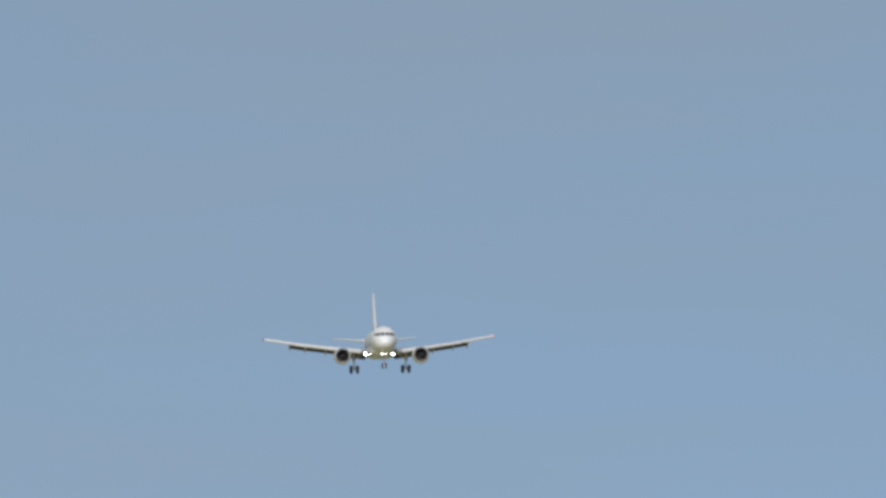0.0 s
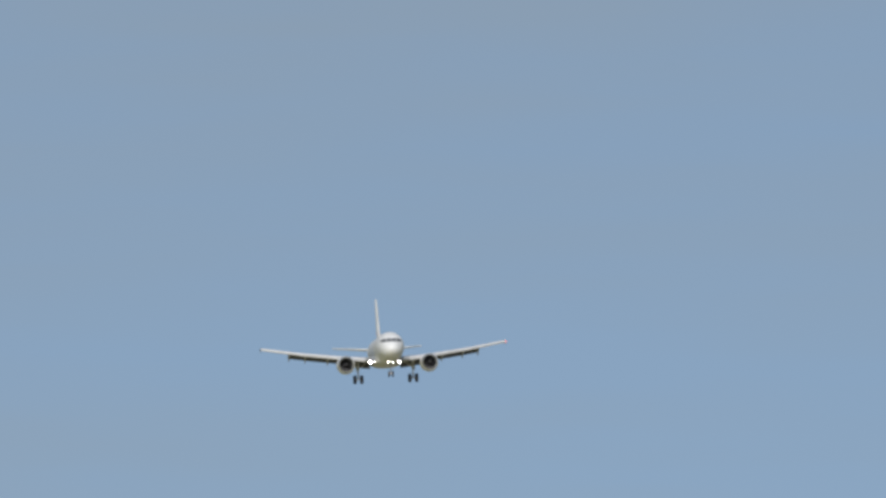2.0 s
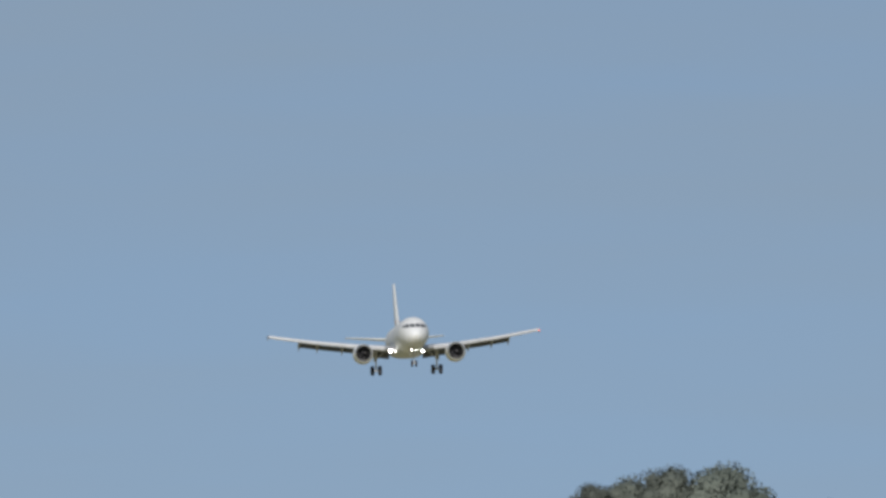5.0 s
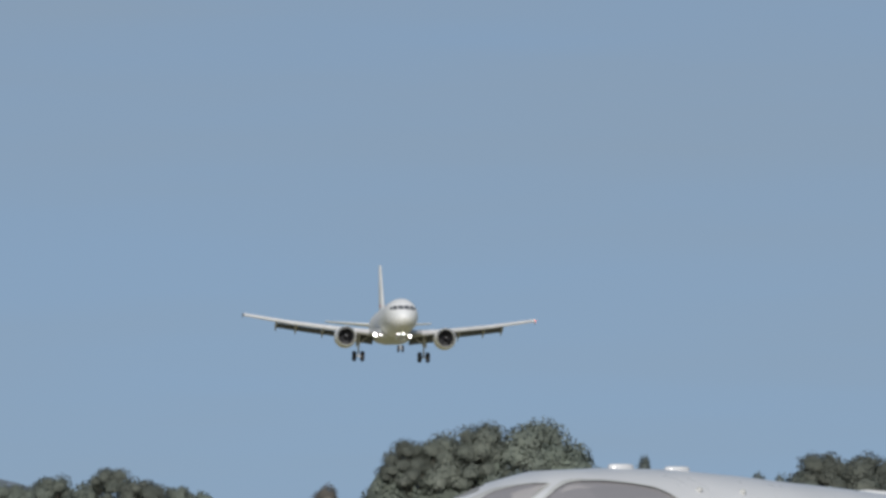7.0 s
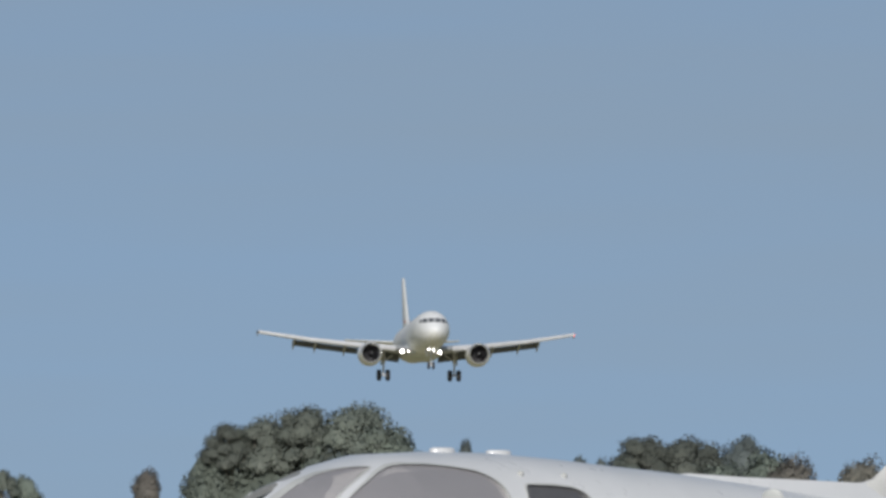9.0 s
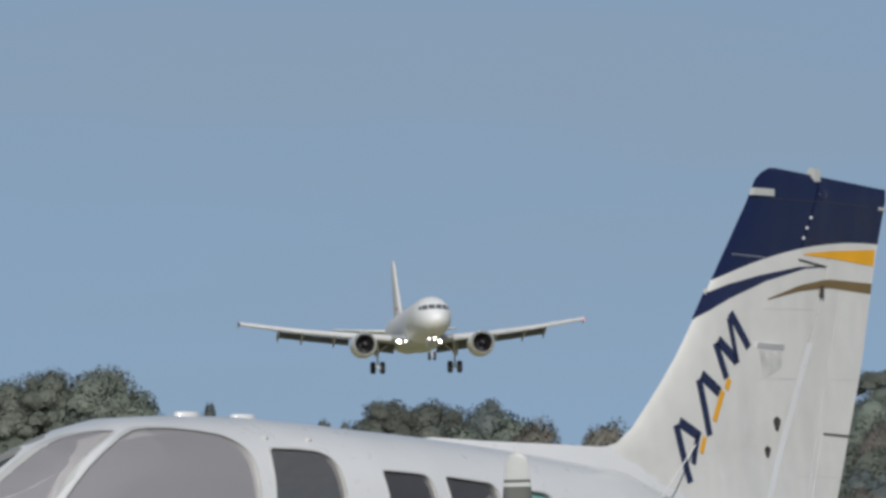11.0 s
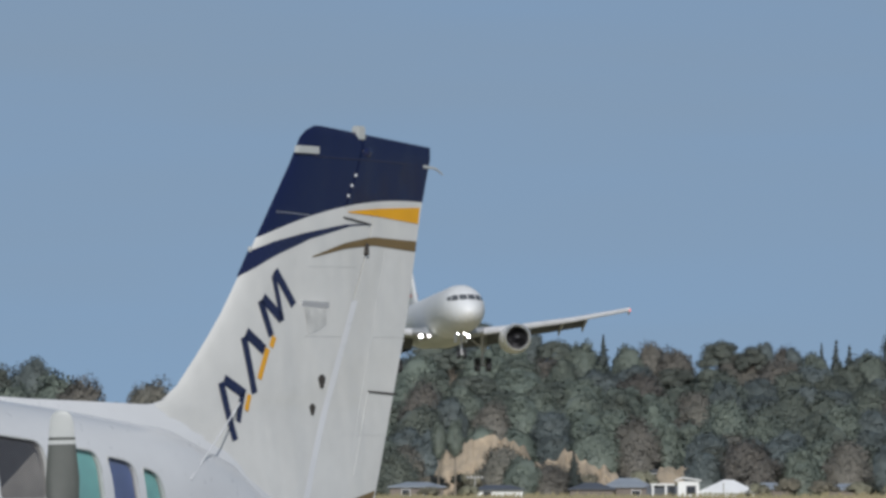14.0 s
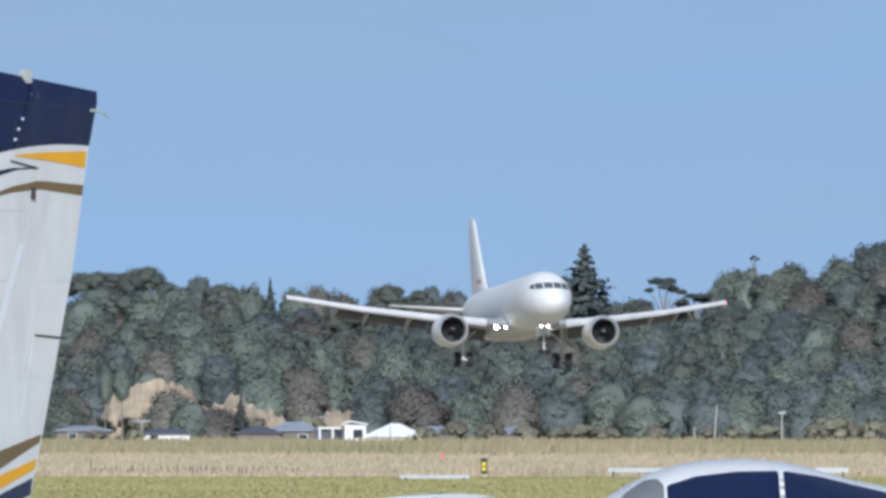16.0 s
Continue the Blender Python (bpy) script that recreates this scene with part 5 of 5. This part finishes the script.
build_cliff()
r_sc = random.Random(21)
for _ in range(20):
    az_s = r_sc.uniform(-1.46, -.3)
    plant("shrub", az_s, 2480 + r_sc.uniform(0, 8), r_sc.uniform(2.0, 5.5), r_sc.uniform(3, 6), 0, "scrub on the cliff")


# ---- houses ----
def at_bearing(az, dist, z=0.0, turn=0.0):
    a = radians(az)
    return pose(dist * math.sin(a), dist * math.cos(a), z, 0, 0, -az + turn)


def house(az, dist, w, eave, ridge, roof_mat, wall_mat, label, hip=.3, depth=8.0, windows=(), z0=0.0, group="houses along the field"):
    """A low house: walls, hipped or gabled roof with eaves, framed windows on the side facing the airfield (-y)."""
    h = thing("house", at_bearing(az, dist, z0), label, "house", group)
    bm = bmesh.new()
    box(bm, (-w / 2, 0, -.2), (w / 2, depth, eave))
    part("wall", bm, wall_mat, h, smooth=False)
    bm = bmesh.new()
    e = .5
    lo = [(-w / 2 - e, -e, eave), (w / 2 + e, -e, eave), (w / 2 + e, depth + e, eave), (-w / 2 - e, depth + e, eave)]
    lo2 = [(x, y, z + .18) for x, y, z in lo]
    vs, vt = [bm.verts.new(p) for p in lo], [bm.verts.new(p) for p in lo2]
    r0, r1 = bm.verts.new((-w / 2 + w * hip, depth / 2, ridge)), bm.verts.new((w / 2 - w * hip, depth / 2, ridge))
    bm.faces.new(vs)
    for i in range(4):
        bm.faces.new((vs[i], vs[(i + 1) % 4], vt[(i + 1) % 4], vt[i]))
    bm.faces.new((vt[0], vt[1], r1, r0))
    bm.faces.new((vt[1], vt[2], r1))
    bm.faces.new((vt[2], vt[3], r0, r1))
    bm.faces.new((vt[3], vt[0], r0))
    part("roof", bm, roof_mat, h, smooth=False)
    for x, z, ww, hh in windows:
        bm = bmesh.new()
        box(bm, (x - ww / 2 - .1, -.06, z - hh / 2 - .1), (x + ww / 2 + .1, -.003, z + hh / 2 + .1))
        win = part("window", bm, M_WALL_WHITE, h, smooth=False)
        bm = bmesh.new()
        box(bm, (x - ww / 2, -.09, z - hh / 2), (x + ww / 2, -.064, z + hh / 2))
        part("pane", bm, M_PANE, win, "dark window pane", smooth=False)
    return h


def houses():
    house(-1.5, 2440, 9.5, 2.2, 3.2, M_ROOF_GREY, M_WALL_BRICK, "low house with a pale grey hipped roof", .3, windows=((-2, 1.3, 1.4, 1), (2, 1.3, 1.4, 1)))
    house(-1.16, 2440, 8.6, 1.7, 2.7, M_ROOF_DARK, M_WALL_WHITE, "low white-walled house with a dark roof", .25, windows=((-2, 1.0, 1.4, .9),))
    house(-.77, 2440, 7.6, 1.8, 3.1, M_ROOF_DARK, M_WALL_BRICK, "low house with a dark hipped roof", .35)
    house(-.62, 2445, 8.2, 2.2, 3.9, M_ROOF_GREY, M_WALL_BRICK, "low house with a slate-grey roof", .3, windows=((1.5, 1.2, 1.5, .9),))
    house(-.03, 2445, 6.0, 1.8, 3.1, M_ROOF_GREY, M_WALL_BRICK, "low house with a grey roof behind shrubs", .3)
    house(.3, 2445, 7.5, 1.7, 2.9, M_ROOF_GREY, M_WALL_BRICK, "low house with a grey roof behind shrubs", .3)
    house(-.2, 2438, 10.2, 1.2, 3.6, M_WALL_WHITE, M_WALL_WHITE, "white shed with a broad white gable roof", .42, 7)
    # white modern house
    h = thing("house", at_bearing(-.42, 2436), "white modern house with framed portico and dark windows", "house", "houses along the field")
    bm = bmesh.new()
    box(bm, (.4, 0, -.2), (4.2, 7, 3.3))
    part("wall", bm, M_WALL_WHITE, h, smooth=False)
    bm = bmesh.new()
    loft(bm, [[(x, -.5, z), (x, 7.3, z), (x, 7.3, z + .25), (x, -.5, z + .25)] for x, z in ((-.1, 3.3), (1.3, 3.85), (4.6, 3.3))])
    part("roof", bm, M_WALL_WHITE, h, "thin white low-pitched roof", smooth=False)
    bm = bmesh.new()
    box(bm, (1.9, -.05, 1.0), (3.6, -.003, 2.5))
    win = part("window", bm, M_PANE, h, "large dark window", smooth=False)
    for x in (-4.2, -1.9):
        bm = bmesh.new()
        box(bm, (x, -.3, -.2), (x + .35, .2, 2.9))
        part("post", bm, M_WALL_WHITE, h, smooth=False)
    bm = bmesh.new()
    box(bm, (-4.4, -.4, 2.6), (-.2, .3, 2.9))
    part("beam", bm, M_WALL_WHITE, h, smooth=False)
    bm = bmesh.new()
    box(bm, (-5.2, .4, -.2), (.38, 6.5, 2.55))
    wing = part("wing", bm, M_ROOF_DARK, h, "dark recessed side wing", smooth=False)
    bm = bmesh.new()
    box(bm, (-1.2, .3, .4), (-.1, .396, 2.4))
    part("glass_door", bm, M_PANE, wing, smooth=False)
    # pale house among the trees
    x, y = 2556 * math.sin(radians(-.43)), 2556 * math.cos(radians(-.43))
    house(-.43, 2552, 10, 2.6, 3.6, M_ROOF_DARK, M_POLE, "pale hillside house half hidden by trees", .3, 6, ((-3, 1.6, 1.6, 1.2), (0, 1.6, 1.6, 1.2), (3, 1.6, 1.6, 1.2)), hill_z(x, y) - .3)
    for az, w in ((-.5, 5), (-.4, 4.5), (-.33, 6)):
        plant("bush", az, 2538, hill_z(x, y) + 1.4, w)


houses()


def utility_pole(az, dist, height, lean=0.0, arm=1.0, label="weathered utility pole with a crossarm"):
    p = thing("utility_pole", at_bearing(az, dist), label, "utility pole", "poles along the field")
    bm = bmesh.new()
    tube(bm, [(0, 0, -.3), (lean, 0, height)], [.16, .1], 8)
    pole = part("pole", bm, M_POLE, p)
    if arm:
        bm = bmesh.new()
        box(bm, (lean - arm, -.08, height - .55), (lean + arm, .08, height - .35))
        part("crossarm", bm, M_POLE, pole, smooth=False)
        for x in (-.85, -.4, .4, .85):
            bm = bmesh.new()
            tube(bm, [(lean + x * arm, 0, height - .36), (lean + x * arm, 0, height - .15)], .06, 6)
            part("insulator", bm, M_WALL_WHITE, pole)


utility_pole(-1.258, 2425, 4.4, 0, 1.5)
utility_pole(1.416, 2300, 5.6, 0, .6)
utility_pole(1.131, 2300, 6.6, .55, 0, "bare pale leaning pole")
utility_pole(1.05, 2330, 3.0, 0, 0, "short bare pale pole")
utility_pole(-.22, 2330, 3.0, 0, 0, "short bare pale pole")


# ---- the airfield's edge ----
def marker_board(az, dist, w, h, lo=0.06):
    b = thing("marker_board", at_bearing(az, dist), "low white gabled runway marker board", "marker board", "runway markers")
    bm = bmesh.new()
    loft(bm, [[(x, -.3, lo), (x, .3, lo), (x, .05, h), (x, -.05, h)] for x in (-w / 2, -w / 2 + .12, w / 2 - .12, w / 2)])
    part("board", bm, M_BOARD, b, smooth=False)
    for x in (-w / 2 + .2, w / 2 - .2):
        bm = bmesh.new()
        box(bm, (x - .04, -.3, -.05), (x + .04, .3, lo + .03))
        part("foot", bm, M_DARK, b, smooth=False)


marker_board(-.033, 494, 2.5, .19)
marker_board(.87, 526, 3.3, .36, .2)
marker_board(1.625, 525, 1.25, .38, .18)

sign = thing("runway_sign", at_bearing(.171, 526), "small black upright sign with a yellow panel", "sign")
bm = bmesh.new()
box(bm, (-.12, -.05, .13), (.12, .05, .74))
bmesh.ops.bevel(bm, geom=bm.edges[:], offset=.012, segments=2, affect="EDGES")
panel = part("panel", bm, M_SIGN, sign)
bm = bmesh.new()
box(bm, (-.07, -.058, .26), (.07, -.053, .58))
part("yellow_face", bm, M_SIGN_Y, panel, "yellow panel face", smooth=False)
bm = bmesh.new()
box(bm, (-.02, -.064, .36), (.035, -.06, .46))
part("mark", bm, M_SIGN, panel, "dark bar", smooth=False)
bm = bmesh.new()
tube(bm, [(0.03, 0, -.05), (.03, 0, .1)], .025, 8)
part("post", bm, M_BOARD, sign)

cone = thing("orange_marker", at_bearing(.0, 900), "small orange and white marker in the dry grass", "marker")
bm = bmesh.new()
loft(bm, [[(r * math.cos(a), r * math.sin(a), z) for a in [2 * math.pi * k / 14 for k in range(14)]] for r, z in ((.3, 0), (.28, .04), (.16, .05), (.05, .36))])
part("body", bm, M_ORANGE, cone)
bm = bmesh.new()
box(bm, (.35, -.1, 0), (1.2, .1, .2))
part("base", bm, M_BOARD, cone, smooth=False)


def fence():
    base = thing("fence_post", at_bearing(-1.47, 540), "short weathered wooden post in dry grass", "fence post", "row of fence posts")
    bm = bmesh.new()
    tube(bm, [(0, 0, -.2), (.01, 0, .4), (.0, .01, .62), (0, .01, .66)], [.035, .032, .03, .015], 7)
    part("post", bm, M_POST, base)
    az = -1.47
    r = random.Random(9)
    while az < -.62:
        az += r.uniform(.012, .03)
        copy_thing(base, at_bearing(az, 540 + r.uniform(-2, 2), r.uniform(-.34, -.2)) @ pose(0, 0, 0, r.uniform(-5, 5), r.uniform(-5, 5), 0))


fence()


def grass(name, label, mat, seed, n, az0, az1, d0, d1, h0, h1, wide, near=1.6):
    """Tufts of upright blades, three to a tuft."""
    rng = np.random.default_rng(seed)
    az = np.radians(rng.uniform(az0, az1, n))
    d = d0 + (d1 - d0) * rng.uniform(0, 1, n) ** near
    x, y = d * np.sin(az), d * np.cos(az)
    patch = np.array([noise.noise(Vector((a * .06, b * .02, seed))) for a, b in zip(x, y)])
    h = rng.uniform(h0, h1, n) * (1 + .5 * patch)
    v, f = [], []
    for i in range(n):
        for _ in range(3):
            bx, lean, hh, w = x[i] + rng.uniform(-.25, .25) * wide * 4, rng.uniform(-.35, .35), h[i] * rng.uniform(.6, 1.15), wide * rng.uniform(.6, 1.4)
            k = len(v)
            v += [(bx - w / 2, y[i], -.02), (bx + w / 2, y[i] + .02, -.02), (bx + lean * hh + w / 5, y[i] + rng.uniform(-.1, .1), hh), (bx + lean * hh * .5 - w / 2.4, y[i], hh * .6)]
            f.append((k, k + 1, k + 2, k + 3))
    me = bpy.data.meshes.new(name)
    me.from_pydata(v, [], f)
    me.materials.append(mat)
    tagged(new(name, me), label, "grass", kind="stuff")


grass("dry_grass", "rank tan dry grass along the strip", M_DRY, 3, 15000, -1.75, 2.1, 530, 1090, .15, .36, .07)
grass("rough_grass", "olive and brown tall grass beyond the field", M_OLIVE, 4, 12000, -1.75, 2.1, 1120, 1700, .7, 1.25, .16, 1.2)
grass("mown_grass", "yellowish green mown grass", M_GREENGRASS, 6, 20000, -1.75, 2.1, 330, 528, .02, .05, .09, 1.0)

for kind_list in KINDS.values():
    for src in kind_list:
        for o in (*src.children_recursive, src):
            bpy.data.objects.remove(o)


# ---- what moves ----
# seconds, x, y, height, bank
FLIGHT = [(0, -263.86, 1993.0, 51.49, 1.0), (0.5, -255.41, 1962.9, 49.82, 1.0), (1, -246.97, 1932.8, 48.17, 1.0), (1.5, -238.53, 1902.6, 46.55, 1.6),
          (2, -230.08, 1872.5, 44.96, 2.1), (2.5, -221.64, 1842.4, 43.38, 2.1), (3, -213.2, 1812.2, 41.83, 3.0), (5.5, -170.08, 1661.6, 34.67, 1.3),
          (6, -162.01, 1631.4, 33.3, 0.9), (6.5, -154.01, 1601.3, 31.76, 0.1), (7, -145.88, 1571.2, 30.22, -1.1), (7.5, -137.84, 1541.0, 28.83, -1.9)]
FLIGHT += [(8, -129.46, 1510.9, 27.37, -1.8), (10.5, -87.02, 1360.2, 21.0, 1.4), (11, -78.4, 1330.1, 20.08, 1.0), (11.5, -69.84, 1300.0, 19.06, 0.6),
           (12, -61.22, 1269.8, 18.17, 0.8), (12.5, -52.58, 1239.7, 17.28, 1.2), (13, -44.2, 1209.6, 16.36, 1.6), (13.5, -35.8, 1179.5, 15.43, 1.1),
           (14, -27.37, 1149.3, 14.42, 0.7), (14.5, -18.9, 1119.2, 13.22, 0.3), (15, -10.52, 1089.1, 12.11, 0.0), (15.5, -2.02, 1058.9, 10.84, -0.3), (16, 6.41, 1028.8, 9.43, -0.6)]
HEADING = 10.3


def motions():
    walk(airliner, [(t, pose(x, y, z, bank, -float(np.interp(t, [0, 1.5, 3, 5.5, 6.5, 8, 10.5, 12, 14.5, 16], [.5, 1.0, 1.5, 2.2, 2.5, 3.1, 3.7, 3.7, 3.1, 3.0])), HEADING - 90)) for t, x, y, z, bank in FLIGHT])


motions()
